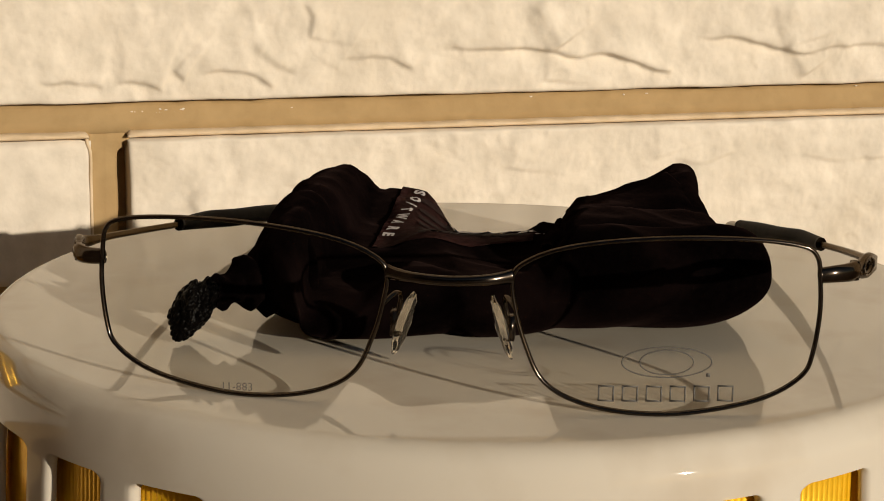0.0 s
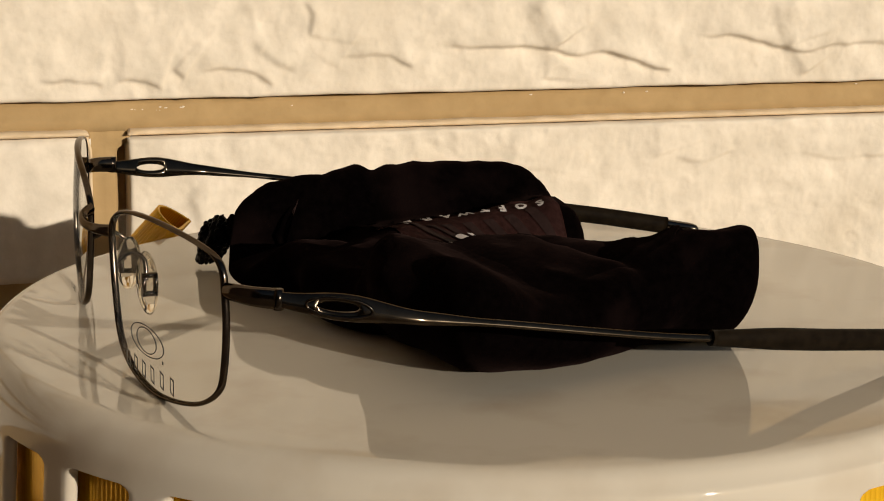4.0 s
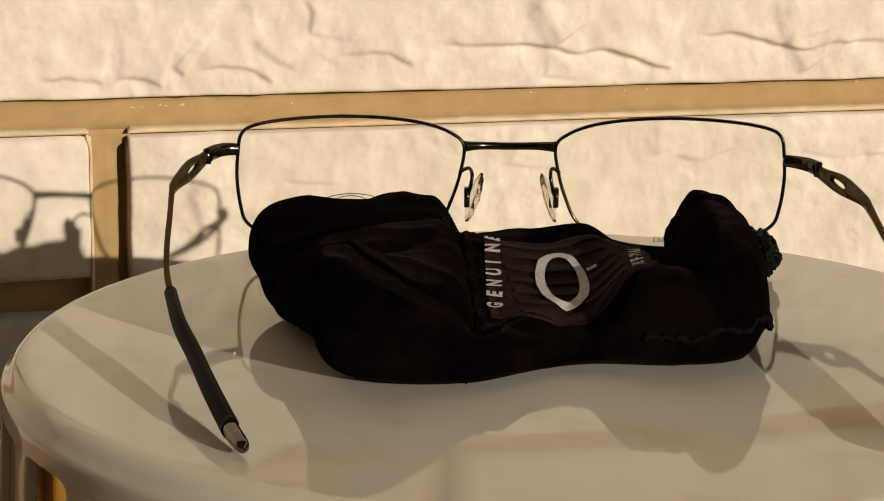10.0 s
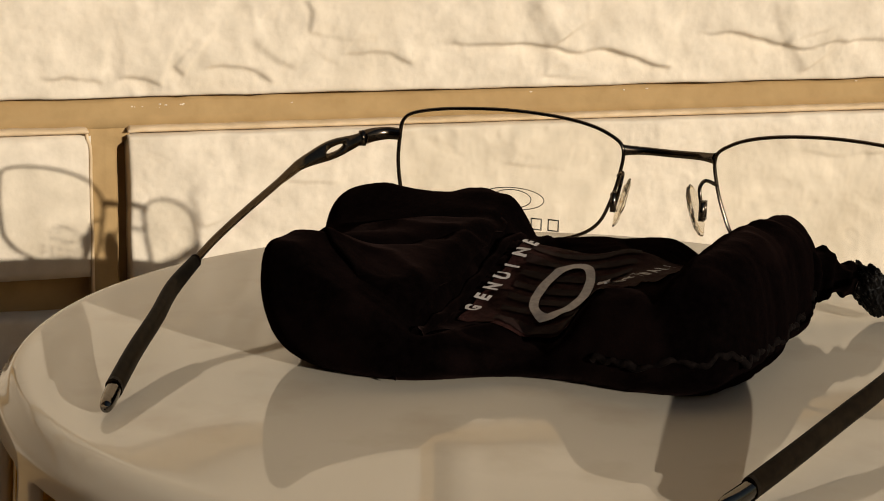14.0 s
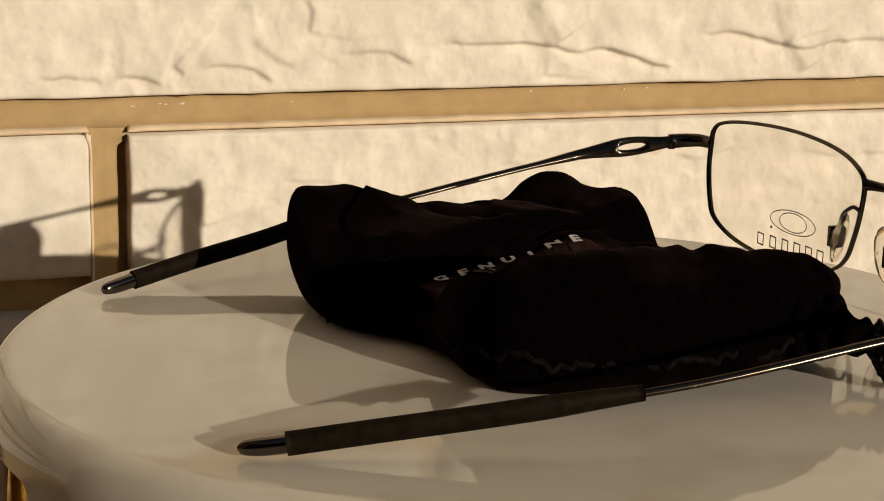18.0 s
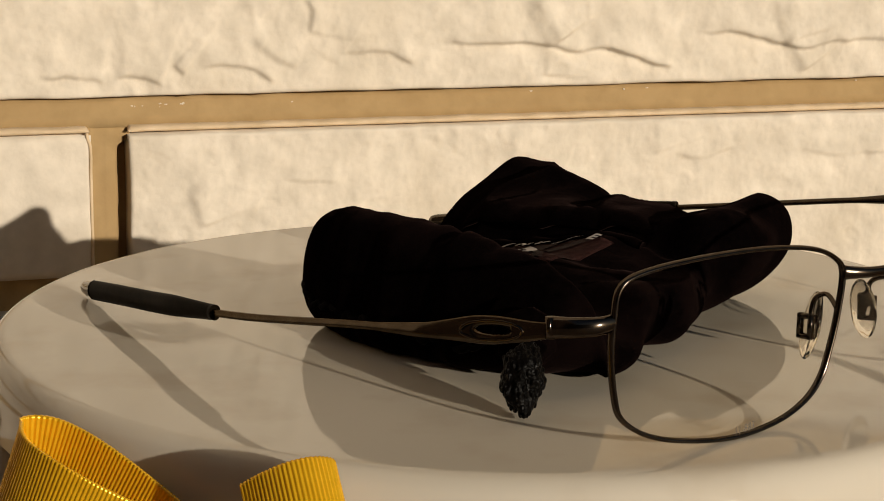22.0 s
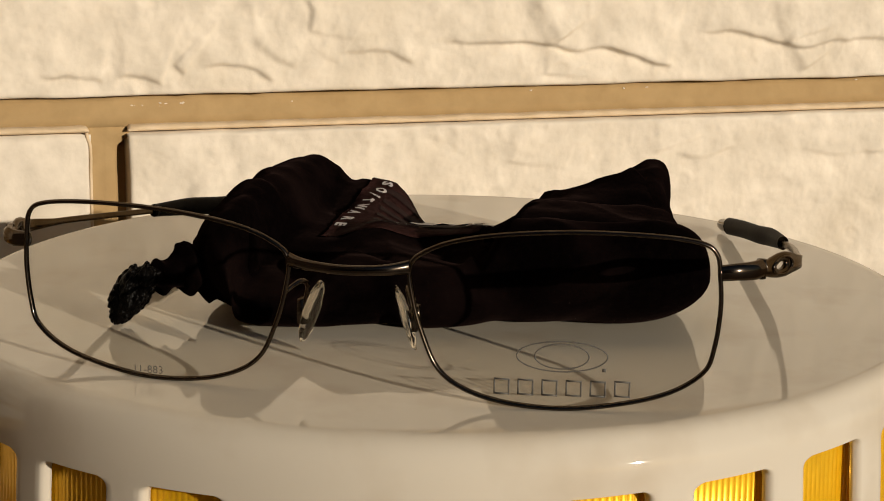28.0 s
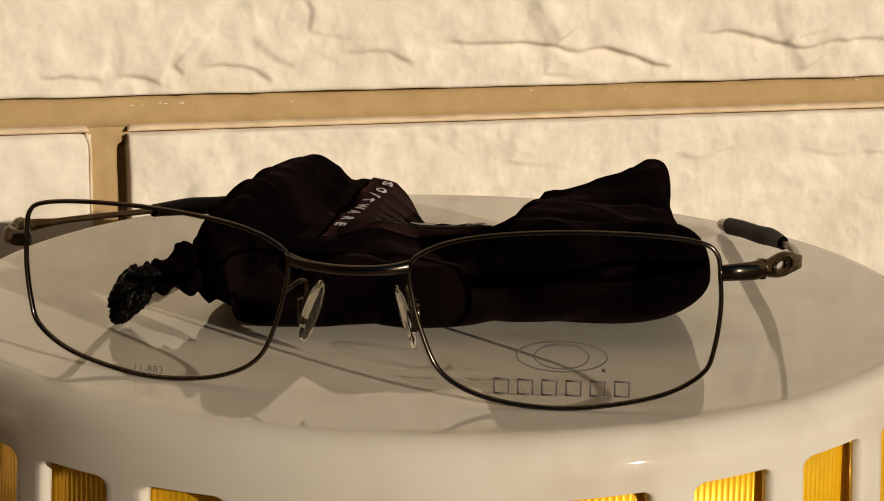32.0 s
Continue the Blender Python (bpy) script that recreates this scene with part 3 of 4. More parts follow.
        frame_part("oval_trim", bm, GUNMETAL, "raised polished oval round the eye", arm)
        sleeve_line = spline([arm_point(*p) for p in ((70.9, 85.5, 10.0), (68.0, 100, 7.9), (64.4, 112, 5.8), (60.3, 127, 3.5), (56.0, 141, 1.1))], 8)
        bm = bmesh.new()
        tube(bm, sleeve_line, lambda f: (0.00125 + 0.0003 * f, 0.0015 + 0.0006 * smooth_step(0, 0.3, f)), 12)
        bm.transform(GLASSES)
        frame_part("sleeve", bm, RUBBER, "black rubber temple sleeve", arm)
        bm = bmesh.new()
        cap_line = spline([arm_point(*p) for p in ((56.1, 140.7, 1.15), (54.7, 144.5, 0.5), (53.2, 148.3, 0.1))], 6)
        tube(bm, cap_line, lambda f: (0.0014 * math.sqrt(max(0.02, 1 - f ** 5)), 0.0016 * math.sqrt(max(0.02, 1 - f ** 5))), 12)
        bm.transform(GLASSES)
        frame_part("tip", bm, STEEL, "small polished metal temple tip", arm)
        # nose pad on its wire
        bm = bmesh.new()
        tube(bm, spline([(side * 0.0118, -0.0082, 0.0165), (side * 0.0098, -0.0050, 0.0180), (side * 0.0092, -0.0022, 0.0165), (side * 0.0100, -0.0020, 0.0125)], 8), 0.00045, 8, up=Vector((0.3, 1, 0.1)))
        for dz in (-0.0018, 0.0018):
            box(bm, (0.0012, 0.0026, 0.0008), (side * 0.0104, -0.0014, 0.0118 + dz))
        for dy in (-0.0011, 0.0011):
            box(bm, (0.0012, 0.0007, 0.0044), (side * 0.0104, -0.0014 + dy, 0.0118))
        bm.transform(GLASSES)
        frame_part("pad_arm", bm, GUNMETAL)
        bm = bmesh.new()
        ball(bm, (0.0009, 0.0024, 0.0061), (side * 0.0087, -0.0015, 0.0117), 18, 14, Matrix.Rotation(side * radians(-17), 4, "Y") @ Matrix.Rotation(side * radians(20), 4, "Z"))
        for v in bm.verts:
            v.co.x += 0.00030 * noise.noise(v.co * 1100)
        bm.transform(GLASSES)
        frame_part("nose_pad", bm, SILICONE, "clear silicone nose pad")
    bm = bmesh.new()
    tube(bm, spline([(-0.0108, -0.0084, 0.0226), (-0.0065, -0.0108, 0.0224), (0, -0.0116, 0.0222), (0.0065, -0.0108, 0.0224), (0.0108, -0.0084, 0.0226)], 8), lambda f: (0.0008, 0.0009 + 0.0005 * abs(2 * f - 1) ** 3), 10)
    bm.transform(GLASSES)
    frame_part("bridge", bm, GUNMETAL, "slim gunmetal bridge")
    return specs


def lettering(words, size, bold=0.035):
    """Flat letters, centred, on the xy plane."""
    data = bpy.data.curves.new("letters", "FONT")
    data.body, data.size, data.align_x, data.align_y, data.resolution_u = words, size, "CENTER", "CENTER", 2
    data.offset = size * bold
    ob = bpy.data.objects.new("letters", data)
    scene.collection.objects.link(ob)
    bpy.context.view_layer.update()
    me = bpy.data.meshes.new_from_object(ob.evaluated_get(bpy.context.evaluated_depsgraph_get()))
    bm = bmesh.new()
    bm.from_mesh(me)
    bpy.data.objects.remove(ob)
    bpy.data.curves.remove(data)
    bpy.data.meshes.remove(me)
    return bm


# ---- the pouch ----
POUCH = Matrix(((0.5737, -0.8191, 0, 0), (0.8191, 0.5737, 0, 0), (0, 0, 1, 0), (0, 0, 0, 1)))   # x along the bag towards its mouth, y across


def pouch_height(r, q):
    """Height of the crumpled bag over the stand, in mm, at a place in mm: a rolled end, a sunken middle, a stiff folded mouth end."""
    crest = -43.9 + 0.16 * (q - 8)
    inner = 12.0 - 3.6 * smooth_step(4, -22, q)
    roll = 24.4 * max(0.0, 1 - abs((r - crest) / (8.0 if r < crest else inner)) ** 3.5) ** 0.5 * smooth_step(54.9, 32.2, q) ** 0.5
    back, fold = 13.7 + 0.112 * (q + 1.5), min(max(15.2 - 0.215 * (q + 4.3), 7.0), 15.4)
    turn = -26.5 + 0.2 * (q + 1.5)
    mid = back + (fold - back) * smooth_step(turn, turn + 10, r) - 0.3 * bell(r, -9, 9) * bell(q, 13, 14) - 2.0 * smooth_step(-4, -20, q) + 2.0 * smooth_step(32, 44, q)
    block = 19.3 + 3.0 * bell(q, -23.5, 8.3) + 4.3 * bell(r, 42.9, 9.8) * bell(q, 39, 24) - 5.0 * bell(r, 43.2, 12) * bell(q, -2.4, 11) - 8.4 * smooth_step(-2.5, 52, q) * (1 - smooth_step(10, 37.6, r))
    block = block * smooth_step(1.6, 14.0, r - 0.10 * q) ** 0.7
    k = 1.3
    return math.log(exp(k * roll) + exp(k * mid) + exp(k * block)) / k


# the bag's outline at its widest (degrees, mm); how far in it touches the stand; how high it is widest
POUCH_RIM = [(0, 46.5), (20, 46.7), (34, 50), (44, 58), (58, 53), (75, 45.7), (95, 36), (112, 38.7), (126, 47), (142, 55), (160, 52), (180, 51.6), (196, 55.8), (211, 58.5), (223, 54), (240, 37), (255, 34.5), (272, 30), (290, 30.3), (308, 40.5), (321, 46), (333, 55), (346, 50)]
POUCH_FOOT = [(0, 0.73), (30, 0.70), (60, 0.77), (90, 0.82), (120, 0.81), (150, 0.90), (180, 0.88), (210, 0.72), (240, 0.72), (270, 0.76), (300, 0.54), (315, 0.48), (330, 0.58)]
POUCH_WAIST = [(0, 0.40), (30, 0.63), (60, 0.62), (90, 0.42), (120, 0.50), (150, 0.40), (180, 0.46), (210, 0.60), (240, 0.76), (270, 0.42), (300, 0.72), (330, 0.58)]


def around(table, a):
    """A smooth value round the bag at an azimuth, from a table of (degrees, value)."""
    n = len(table)
    a = a % 360
    for i in range(n):
        a0, r0 = table[i]
        a1, r1 = table[(i + 1) % n]
        a1 += 360 if a1 < a0 else 0
        if a0 <= a < a1:
            t = (a - a0) / (a1 - a0)
            rm, rp = table[i - 1][1], table[(i + 2) % n][1]
            return 0.5 * (2 * r0 + (r1 - rm) * t + (2 * rm - 5 * r0 + 4 * r1 - rp) * t * t + (3 * r0 - rm - 3 * r1 + rp) * t ** 3)
    return table[0][1]


# creases of the cloth: ends (r, q) in mm, depth and half width
CREASES = [(50, 18, 24, 12, 2.2, 2.6), (24, 12, 8, -4, 1.6, 2.2), (46, 33, 22, 22, -1.2, 3.0), (22, 22, 6, 36, -1.2, 2.6), (36, -8, 14, -14, 1.3, 2.2),
           (-34, 36, -31, 6, 1.2, 1.6), (-52, 24, -38, 30, 1.5, 2.0), (-54, 2, -36, -6, 1.3, 2.2), (-50, -14, -34, -16, 1.2, 2.0), (-10, -8, 2, -26, 1.4, 2.4),
           (-24, -12, -12, -28, 1.4, 2.2), (0, 44, -8, 24, 1.2, 1.8), (-16, 42, -12, 30, 1.0, 1.6)]


def crease_depth(r, q):
    total = 0.0
    for r0, q0, r1, q1, deep, wide in CREASES:
        dr, dq = r1 - r0, q1 - q0
        ln2 = dr * dr + dq * dq
        t = ((r - r0) * dr + (q - q0) * dq) / ln2
        if -0.3 < t < 1.3:
            off = abs((r - r0) * dq - (q - q0) * dr) / ln2 ** 0.5
            if off < wide * 3:
                total += deep * exp(-off / wide) * smooth_step(-0.25, 0.25, t) * smooth_step(1.25, 0.75, t)
    return total


def pouch_top(r, q):
    """The surface over (r, q), with soft folds that run with the cloth."""
    wr, wq = r + 5 * noise.noise(Vector((r * 0.04, q * 0.04, 1.0))), q + 5 * noise.noise(Vector((r * 0.04, q * 0.04, 9.0)))
    fold = 1 - 2 * abs(noise.noise(Vector((wr * 0.060, wq * 0.035, 2.0))))
    fine = 1 - 2 * abs(noise.noise(Vector((wr * 0.05, wq * 0.13, 6.0))))
    on_label = bell(r, -10, 15) * bell(q, 12, 20)
    return pouch_height(r, q) + (1.3 * fold * abs(fold) + 0.5 * fine) * (1 - 0.6 * on_label) - 0.2 - crease_depth(wr * 0.4 + r * 0.6, wq * 0.4 + q * 0.6)


def rim_at(deg):
    """The bag's outline, gathered into small ruffles where the drawstring runs."""
    a = radians(deg)
    ruffle = smooth_step(108, 122, deg % 360) * (1 - smooth_step(228, 246, deg % 360))
    return around(POUCH_RIM, deg) + ruffle * (0.9 * noise.noise(Vector((cos(a) * 9, sin(a) * 9, 4))) + 0.5 * noise.noise(Vector((cos(a) * 22, sin(a) * 22, 8))))


def stiff_end(deg):
    """How far the cut end of the mouth stands up straight, 0 to 1."""
    return bell((deg + 180) % 360 - 180, 60, 18)


def skin(r, q):
    """Height of the bag's upper skin in mm, falling to the stand outside its outline."""
    deg = math.degrees(math.atan2(q, r))
    R, waist = rim_at(deg), around(POUCH_WAIST, deg)
    f = math.hypot(r, q) / R
    edge = 14 + 60 * stiff_end(deg) - 9 * bell(deg % 360, 216, 16) - 9 * bell(deg % 360, 312, 18)
    if f < 1:
        return pouch_top(r, q) * (waist + (1 - waist) * (1 - f ** edge) ** 0.5)
    return pouch_top(r, q) * waist * max(0.0, 1 - (f - 1) * R / 3.5)


def build_pouch():
    pouch = thing("drawstring_pouch", "crumpled black microfibre drawstring pouch with a woven label", "pouch")
    bm = bmesh.new()
    seg = 300
    rim = [(rim_at(360 * k / seg), around(POUCH_FOOT, 360 * k / seg), around(POUCH_WAIST, 360 * k / seg), radians(360 * k / seg)) for k in range(seg)]
    rows = []
    fs = [0.02] + [0.025 * i for i in range(1, 34)] + [0.845, 0.865, 0.885, 0.905, 0.92, 0.935, 0.95, 0.962, 0.974, 0.984, 0.992, 0.997, 1.0]
    for f in fs:
        row = []
        for R, foot, waist, a in rim:
            r, q = R * f * cos(a), R * f * sin(a)
            edge = 14 + 60 * stiff_end(math.degrees(a)) - 9 * bell(math.degrees(a), 216, 16) - 9 * bell(math.degrees(a), 312, 18)
            z = pouch_top(r, q) * (waist + (1 - waist) * (1 - f ** edge) ** 0.5)
            row.append(Vector((r / 1000, q / 1000, z / 1000 + FLOOR)))
        rows.append(row)
    for u in [0.08 * i for i in range(1, 12)] + [0.94, 1.0]:
        row = []
        for R, foot, waist, a in rim:
            wave = 1 + 0.03 * noise.noise(Vector((cos(a) * 5, sin(a) * 5, u * 1.5))) * sin(pi * u)
            s = (foot + (1 - foot) * cos(u * pi / 2) ** (1 - 0.65 * stiff_end(math.degrees(a)))) * wave
            low = pouch_top(R * cos(a), R * sin(a)) * waist
            row.append(Vector((R * s * cos(a) / 1000, R * s * sin(a) / 1000, max(low * (1 - sin(u * pi / 2)) / 1000, 0.0002) + FLOOR)))
        rows.append(row)
    rows.append([Vector((p.x * 0.1, p.y * 0.1, FLOOR + 0.0002)) for p in rows[-1]])
    vs = grid(bm, rows, close_v=True)
    bm.faces.new(list(reversed(vs[0])))
    bm.faces.new(vs[-1])
    bmesh.ops.recalc_face_normals(bm, faces=bm.faces)
    bm.transform(POUCH)
    part("bag", bm, VELVET, pouch)
    # the ruffled hem of the drawstring channel round the rolled end, and the edge of the fold
    bm = bmesh.new()
    path = []
    for k in range(90):
        a = radians(118 + 86 * k / 89)
        R = around(POUCH_RIM, math.degrees(a)) * (1.0 - 0.008 * sin(k * 0.9) ** 2)
        high = pouch_top(R * cos(a), R * sin(a)) * (0.34 + 0.03 * sin(k * 0.55) + 0.05 * noise.noise(Vector((k * 0.5, 0, 0))))
        path.append(Vector((R * 0.999 * cos(a) / 1000, R * 0.999 * sin(a) / 1000, high / 1000 + FLOOR)))
    tube(bm, spline(path, 3), lambda f: (0.0006 + 0.00012 * sin(f * 130), 0.0007 + 0.00012 * sin(f * 95)), 8)
    bm.transform(POUCH)
    part("hem", bm, HEM, pouch, "ruffled black hem of the drawstring channel")
    bm = bmesh.new()
    path = []
    for k in range(60):
        q = -14 + 55 * k / 59
        r = 7.4 + 0.10 * q + 0.7 * noise.noise(Vector((q * 0.12, 0, 5)))
        path.append(Vector((r / 1000, q / 1000, (pouch_top(r, q) + 0.1) / 1000 + FLOOR)))
    tube(bm, path, lambda f: (0.0012, 0.0010 + 0.0003 * sin(f * 40)), 8)
    bm.transform(POUCH)
    part("fold_edge", bm, VELVET, pouch, "turned-over black edge of the bag")
    # the mouth end is folded over itself: a flap with a loose edge, whose corner comes down on the stand
    bm = bmesh.new()
    rows = []
    for i in range(41):
        u = i / 40
        row = []
        for j in range(61):
            v = j / 60
            r = (9.5 + 5.0 * v * v) * (1 - u) + (46 - 7 * v) * u + 0.8 * noise.noise(Vector((v * 5, u * 3, 2)))
            q = (-15 + 59 * v) * (1 - u) + (-9 + 30 * v) * u + 2.2 * sin(pi * u) * v
            z = skin(r, q) * smooth_step(45.5, 35, q) + 0.25 + (0.7 * exp(-u / 0.10) + 0.25 * exp(-(1 - v) / 0.10)) * smooth_step(46, 36, q) + 0.3 * noise.noise(Vector((r * 0.12, q * 0.12, 5)))
            inset = 1.6 * (smooth_step(0.75, 1.0, u) + smooth_step(0.16, 0.0, v))
            row.append(Vector((r / 1000, q / 1000, max(z - inset, 0.3) / 1000 + FLOOR)))
        rows.append(row)
    grid(bm, rows)
    bmesh.ops.recalc_face_normals(bm, faces=bm.faces)
    bmesh.ops.solidify(bm, geom=list(bm.faces), thickness=0.0006)
    bm.transform(POUCH)
    part("flap", bm, VELVET, pouch, "folded-over black flap with a loose corner")
    # gathered neck and cord knot
    bm = bmesh.new()
    line = spline([(-0.044, -0.019, 0.0085), (-0.0505, -0.0235, 0.0090), (-0.0550, -0.0265, 0.0088), (-0.0600, -0.0298, 0.0075)], 16)
    tube(bm, line, lambda f: (0.0078 - 0.0055 * f + 0.0009 * sin(f * 25), 0.0085 - 0.0060 * f + 0.0009 * sin(f * 21 + 1)), 30)
    for v in bm.verts:                            # gathers and threads
        v.co += Vector((noise.noise(v.co * 420), noise.noise(v.co * 420 + Vector((9, 0, 0))), noise.noise(v.co * 420 + Vector((0, 9, 0))))) * 0.0009
    bm.transform(POUCH)
    part("neck", bm, VELVET, pouch, "gathered black neck")
    bm = bmesh.new()
    bmesh.ops.create_icosphere(bm, subdivisions=6, radius=1)
    for v in bm.verts:
        n = v.co.normalized()
        bead = math.sqrt(max(0.0, 1 - (noise.voronoi(n * 4.2)[0][0] / 0.48) ** 2))
        v.co = Vector((n.x * 0.0039, n.y * 0.0035, n.z * 0.0066)) * (0.92 + 0.25 * noise.noise(n * 1.7) + 0.11 * bead)
    bm.transform(Matrix.Translation((-0.0634, -0.0322, 0.0052)) @ Matrix.Rotation(radians(32), 4, "Y") @ Matrix.Rotation(radians(-14), 4, "X"))
    for v in bm.verts:
        v.co.z = max(v.co.z, FLOOR)
    bm.transform(POUCH)
    part("cord_knot", bm, CORD, pouch, "knotted beaded black cord end")
    # the label on the bag

    def lay(x, y, lift):
        return Vector((x, y, pouch_top(x * 1000, y * 1000) / 1000 + FLOOR + lift))

    bm = bmesh.new()
    rows = [[lay(-0.0300 + 0.0056 * j / 28 + (0.033 - 0.001 * j / 28) * i / 18, -0.009 + (0.0405 - 0.0030 * i / 18) * j / 28, 0.0004) for j in range(29)] for i in range(19)]
    grid(bm, rows)
    bmesh.ops.solidify(bm, geom=list(bm.faces), thickness=-0.0003)
    bm.transform(POUCH)
    label = part("label", bm, LABEL, pouch, "dark brown striped woven label with grey lettering")
    for k in range(7):
        bm = bmesh.new()
        y0 = -0.007 + 0.0050 * k
        rows = [[lay(-0.0205 + 0.0215 * i / 18, y0 + 0.0023 * j / 3 + 0.004 * sin(i / 18 * 2.6), 0.0007) for j in range(4)] for i in range(19)]
        grid(bm, rows)
        bm.transform(POUCH)
        part("stripe", bm, STRIPE, label, "darker wavy stripe")
    for words, start, pitch, tall in (("GENUINE", (0.0058, 0.0235), (-0.0007, -0.0047), 0.0040), ("SOFTWARE", (-0.0208, 0.0270), (-0.00086, -0.0041), 0.0032)):
        row = bmesh.new()
        for k, letter in enumerate(words):
            bm = lettering(letter, tall, 0.045)
            bmesh.ops.subdivide_edges(bm, edges=bm.edges, cuts=1)
            bm.transform(Matrix.Translation((start[0] + pitch[0] * k, start[1] + pitch[1] * k, 0)) @ Matrix.Rotation(-pi / 2 - 0.18, 4, "Z"))
            for v in bm.verts:
                v.co = lay(v.co.x, v.co.y, 0.0010)
            me = bpy.data.meshes.new("letter")
            bm.to_mesh(me)
            bm.free()
            row.from_mesh(me)
            bpy.data.meshes.remove(me)
        row.transform(POUCH)
        part("lettering", row, THREAD, label, "pale grey woven capital letters")
    bm = bmesh.new()
    rows = [[lay(-0.0090 + 0.0052 * s * cos(a) + 0.0010 * sin(a), 0.0135 + 0.0120 * (1 - (1 - s) * 0.55) * sin(a), 0.0010) for s in (1.0, 0.82, 0.64)] for a in [2 * pi * k / 60 for k in range(60)]]
    grid(bm, rows, close_u=True)
    bm.transform(POUCH)
    part("oval_mark", bm, THREAD, label, "pale grey woven oval ring")
    bm = bmesh.new()
    grid(bm, [[lay(-0.0170 + 0.0022 * i / 3, 0.0075 + 0.0012 * j / 2 + 0.0010 * i / 3, 0.0010) for j in range(3)] for i in range(4)])
    bm.transform(POUCH)
    part("small_mark", bm, THREAD, label, "tiny pale woven bar")
    return pouch


def build_flecks(wall):
    rng = random.Random(9)
    for k in range(26):
        x = rng.choice([rng.uniform(-0.103, -0.086), rng.uniform(-0.10, 0.16)])
        z = rng.uniform(0.1400, 0.1478) if x > -0.08 else rng.uniform(0.1445, 0.1458)
        bm = bmesh.new()
        n = 7
        ring_ = [bm.verts.new((rng.uniform(0.5, 1.2) * 0.0006 * cos(2 * pi * i / n), rng.uniform(-0.0001, 0.0001), rng.uniform(0.4, 1.0) * 0.00035 * sin(2 * pi * i / n))) for i in range(n)]
        top = bm.verts.new((0, -0.0002, 0))
        for i in range(n):
            bm.faces.new((ring_[i], top, ring_[(i + 1) % n]))
        bmesh.ops.recalc_face_normals(bm, faces=bm.faces)
        ob = part("paint_fleck", bm, STONE, wall, smooth=False)
        ob.location = (x, 0.0030, z)


build_ground()
build_sky_screens()
the_wall = build_wall()
stand = build_stand()
ribbon = build_ribbon()
spectacles = build_glasses()
pouch = build_pouch()
build_flecks(the_wall)
build_tiles(the_wall)

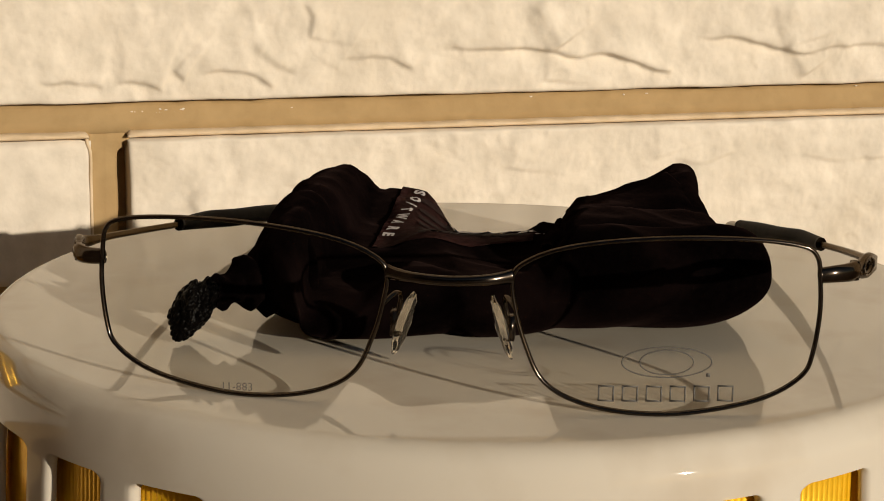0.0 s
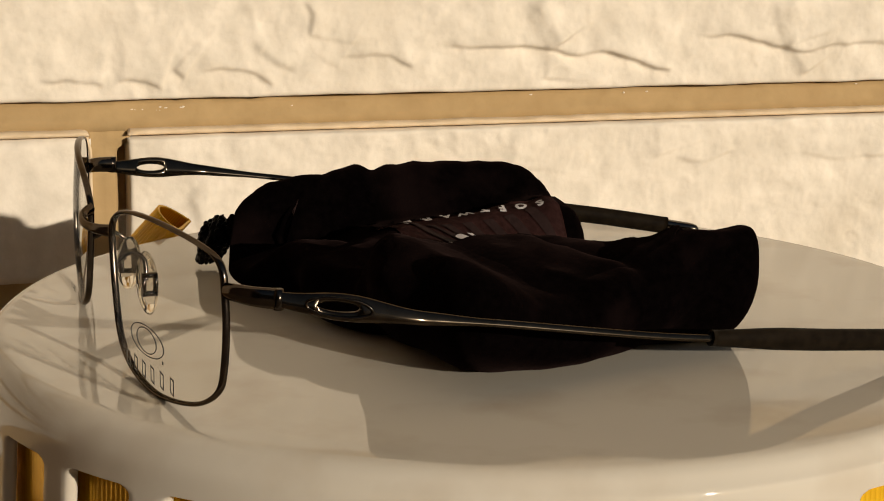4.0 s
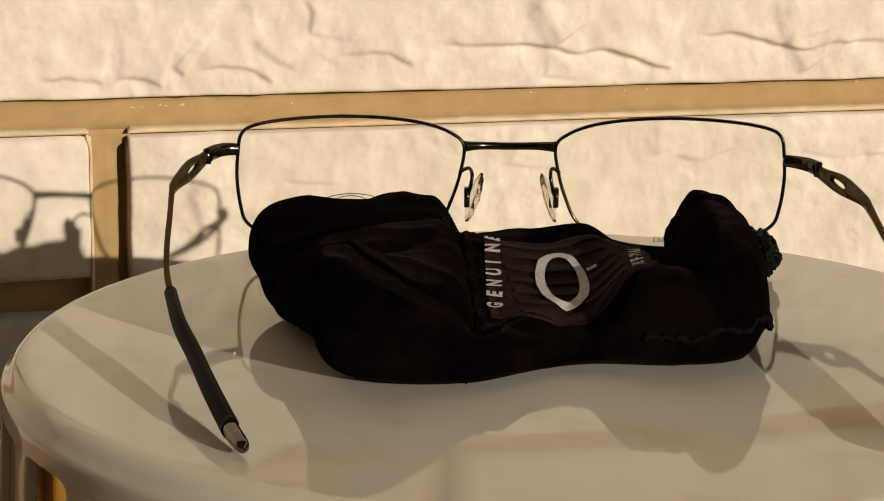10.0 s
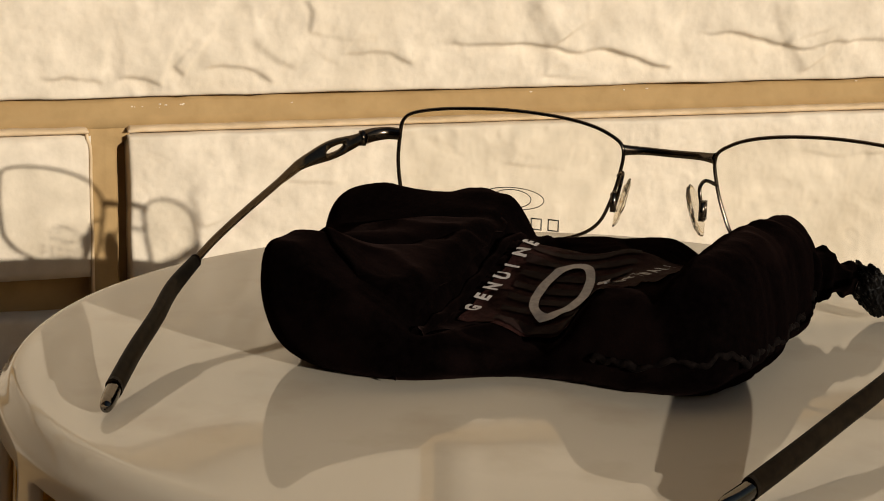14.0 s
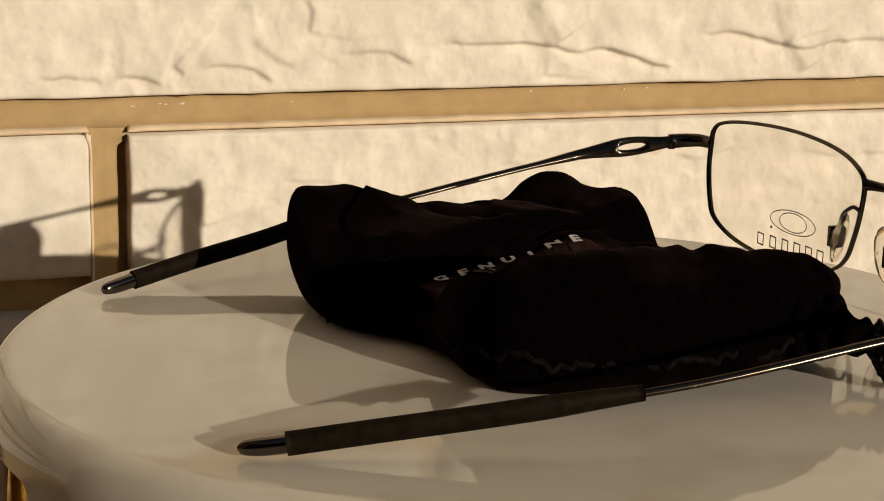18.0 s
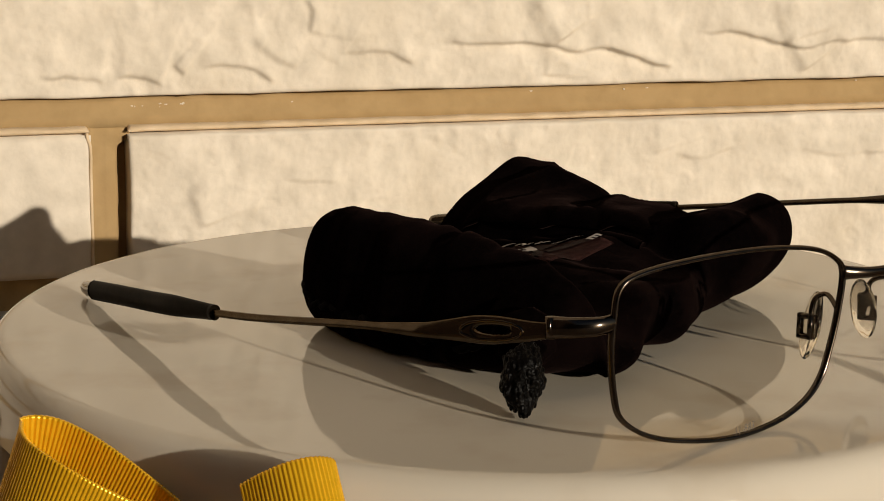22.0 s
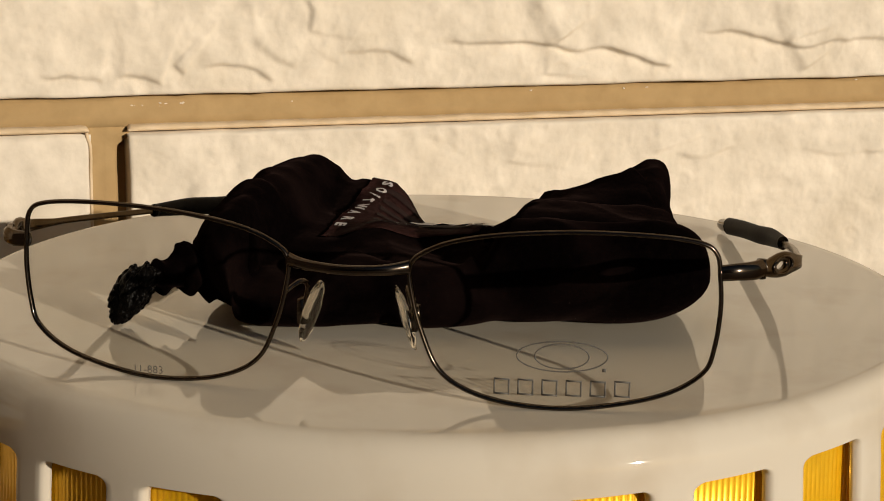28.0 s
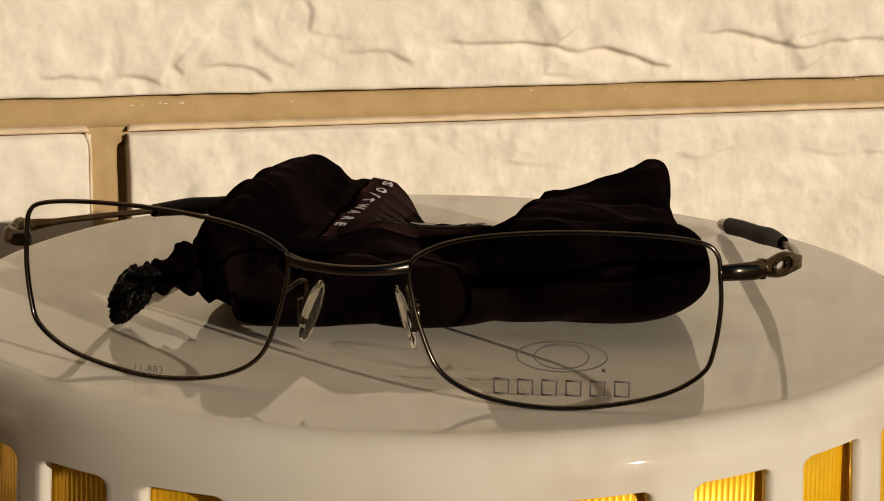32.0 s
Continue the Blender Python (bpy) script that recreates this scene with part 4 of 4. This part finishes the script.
# ---- what turns: the stand and all that it carries, pushed round by fits and starts ----
TURN = [
    (0, -0.0009, 0.0148, 0.1403, 0.10, -0.05, -54.99),
    (0.5, -0.0009, 0.0148, 0.1403, 0.10, -0.05, -54.99),
    (1, -0.0019, 0.0138, 0.1399, 0.01, -0.13, -57.96),
    (1.5, -0.0047, 0.0103, 0.1395, -0.00, -0.01, -71.20),
    (2, -0.0067, 0.0071, 0.1405, 0.17, -0.04, -75.51),
    (2.5, -0.0091, 0.0022, 0.1407, -0.08, 0.00, -94.06),
    (3, -0.0091, 0.0022, 0.1407, -0.08, 0.00, -94.06),
    (3.5, -0.0094, 0.0017, 0.1402, 0.21, -0.16, -105.67),
    (5.5, -0.0126, -0.0008, 0.1404, 0.29, 0.38, -134.69),
    (6, -0.0120, 0.0008, 0.1399, 0.22, 0.39, -140.75),
    (6.5, -0.0115, 0.0009, 0.1399, 0.35, 0.08, -151.48),
    (7, -0.0115, 0.0009, 0.1399, 0.35, 0.08, -151.48),
    (7.5, -0.0120, 0.0016, 0.1400, 0.33, 0.44, -171.90),
    (8, -0.0120, 0.0055, 0.1396, 0.71, 0.37, -178.36),
    (8.5, -0.0084, -0.0005, 0.1396, 0.32, 0.38, -192.31),
    (9, -0.0047, -0.0085, 0.1396, -0.56, 0.03, -207.19),
    (9.5, -0.0049, -0.0028, 0.1396, 0.04, 0.48, -216.29),
    (10, -0.0038, -0.0035, 0.1399, -0.01, 0.37, -226.42),
    (10.5, -0.0030, -0.0058, 0.1401, -0.01, 0.12, -232.68),
    (11, -0.0018, -0.0073, 0.1401, -0.00, -0.26, -236.89),
    (11.5, -0.0018, -0.0073, 0.1401, -0.00, -0.26, -236.89),
    (12, -0.0012, -0.0108, 0.1406, -0.13, -0.46, -239.20),
    (12.5, -0.0007, -0.0093, 0.1403, -0.14, -0.45, -240.67),
    (13, 0.0001, -0.0091, 0.1401, -0.08, -0.68, -244.88),
    (13.5, 0.0007, -0.0103, 0.1404, -0.01, -0.68, -246.38),
    (14, 0.0016, -0.0093, 0.1402, 0.06, -0.69, -250.84),
    (14.5, 0.0022, -0.0083, 0.1400, 0.00, -0.75, -252.97),
    (16.5, 0.0038, -0.0038, 0.1404, -0.02, 0.06, -280.79),
    (17, 0.0044, -0.0042, 0.1406, -0.02, 0.11, -283.34),
    (17.5, 0.0067, -0.0032, 0.1401, 0.13, 0.18, -296.82),
    (18, 0.0070, -0.0033, 0.1401, 0.19, 0.03, -297.45),
    (18.5, 0.0105, -0.0038, 0.1399, 0.27, -0.05, -312.85),
    (19, 0.0108, -0.0051, 0.1400, 0.30, -0.05, -314.03),
    (19.5, 0.0137, -0.0077, 0.1399, 0.17, 0.08, -329.37),
    (20, 0.0141, -0.0082, 0.1398, 0.28, -0.02, -331.67),
    (20.5, 0.0147, -0.0100, 0.1395, 0.26, 0.15, -341.44),
    (21, 0.0147, -0.0076, 0.1394, -0.09, 0.34, -348.54),
    (21.5, 0.0147, -0.0076, 0.1394, -0.09, 0.34, -348.54),
    (22, 0.0094, 0.0028, 0.1402, -0.86, -0.08, -361.47),
    (22.5, 0.0081, 0.0056, 0.1400, -0.63, -0.02, -366.17),
    (23, 0.0056, 0.0102, 0.1398, -0.51, 0.03, -373.79),
    (23.5, 0.0015, 0.0121, 0.1398, -0.52, 0.02, -383.56),
    (24, 0.0007, 0.0123, 0.1398, -0.47, -0.07, -384.66),
    (24.5, -0.0024, 0.0146, 0.1397, -0.13, 0.25, -396.37),
    (25, -0.0027, 0.0108, 0.1403, 0.02, 0.08, -404.57),
    (25.5, -0.0029, 0.0121, 0.1399, -0.11, -0.11, -405.07),
    (27.5, -0.0110, 0.0163, 0.1401, 0.21, -0.02, -420.85),
    (28, -0.0110, 0.0163, 0.1401, 0.21, -0.02, -420.85),
    (32, -0.0110, 0.0163, 0.1401, 0.21, -0.02, -420.85),
]


def motions():
    rows = [(t, pose(x, y, z, rx, ry, rz)) for t, x, y, z, rx, ry, rz in TURN]
    for carried in (stand, ribbon, spectacles, pouch):
        walk(carried, rows)


motions()
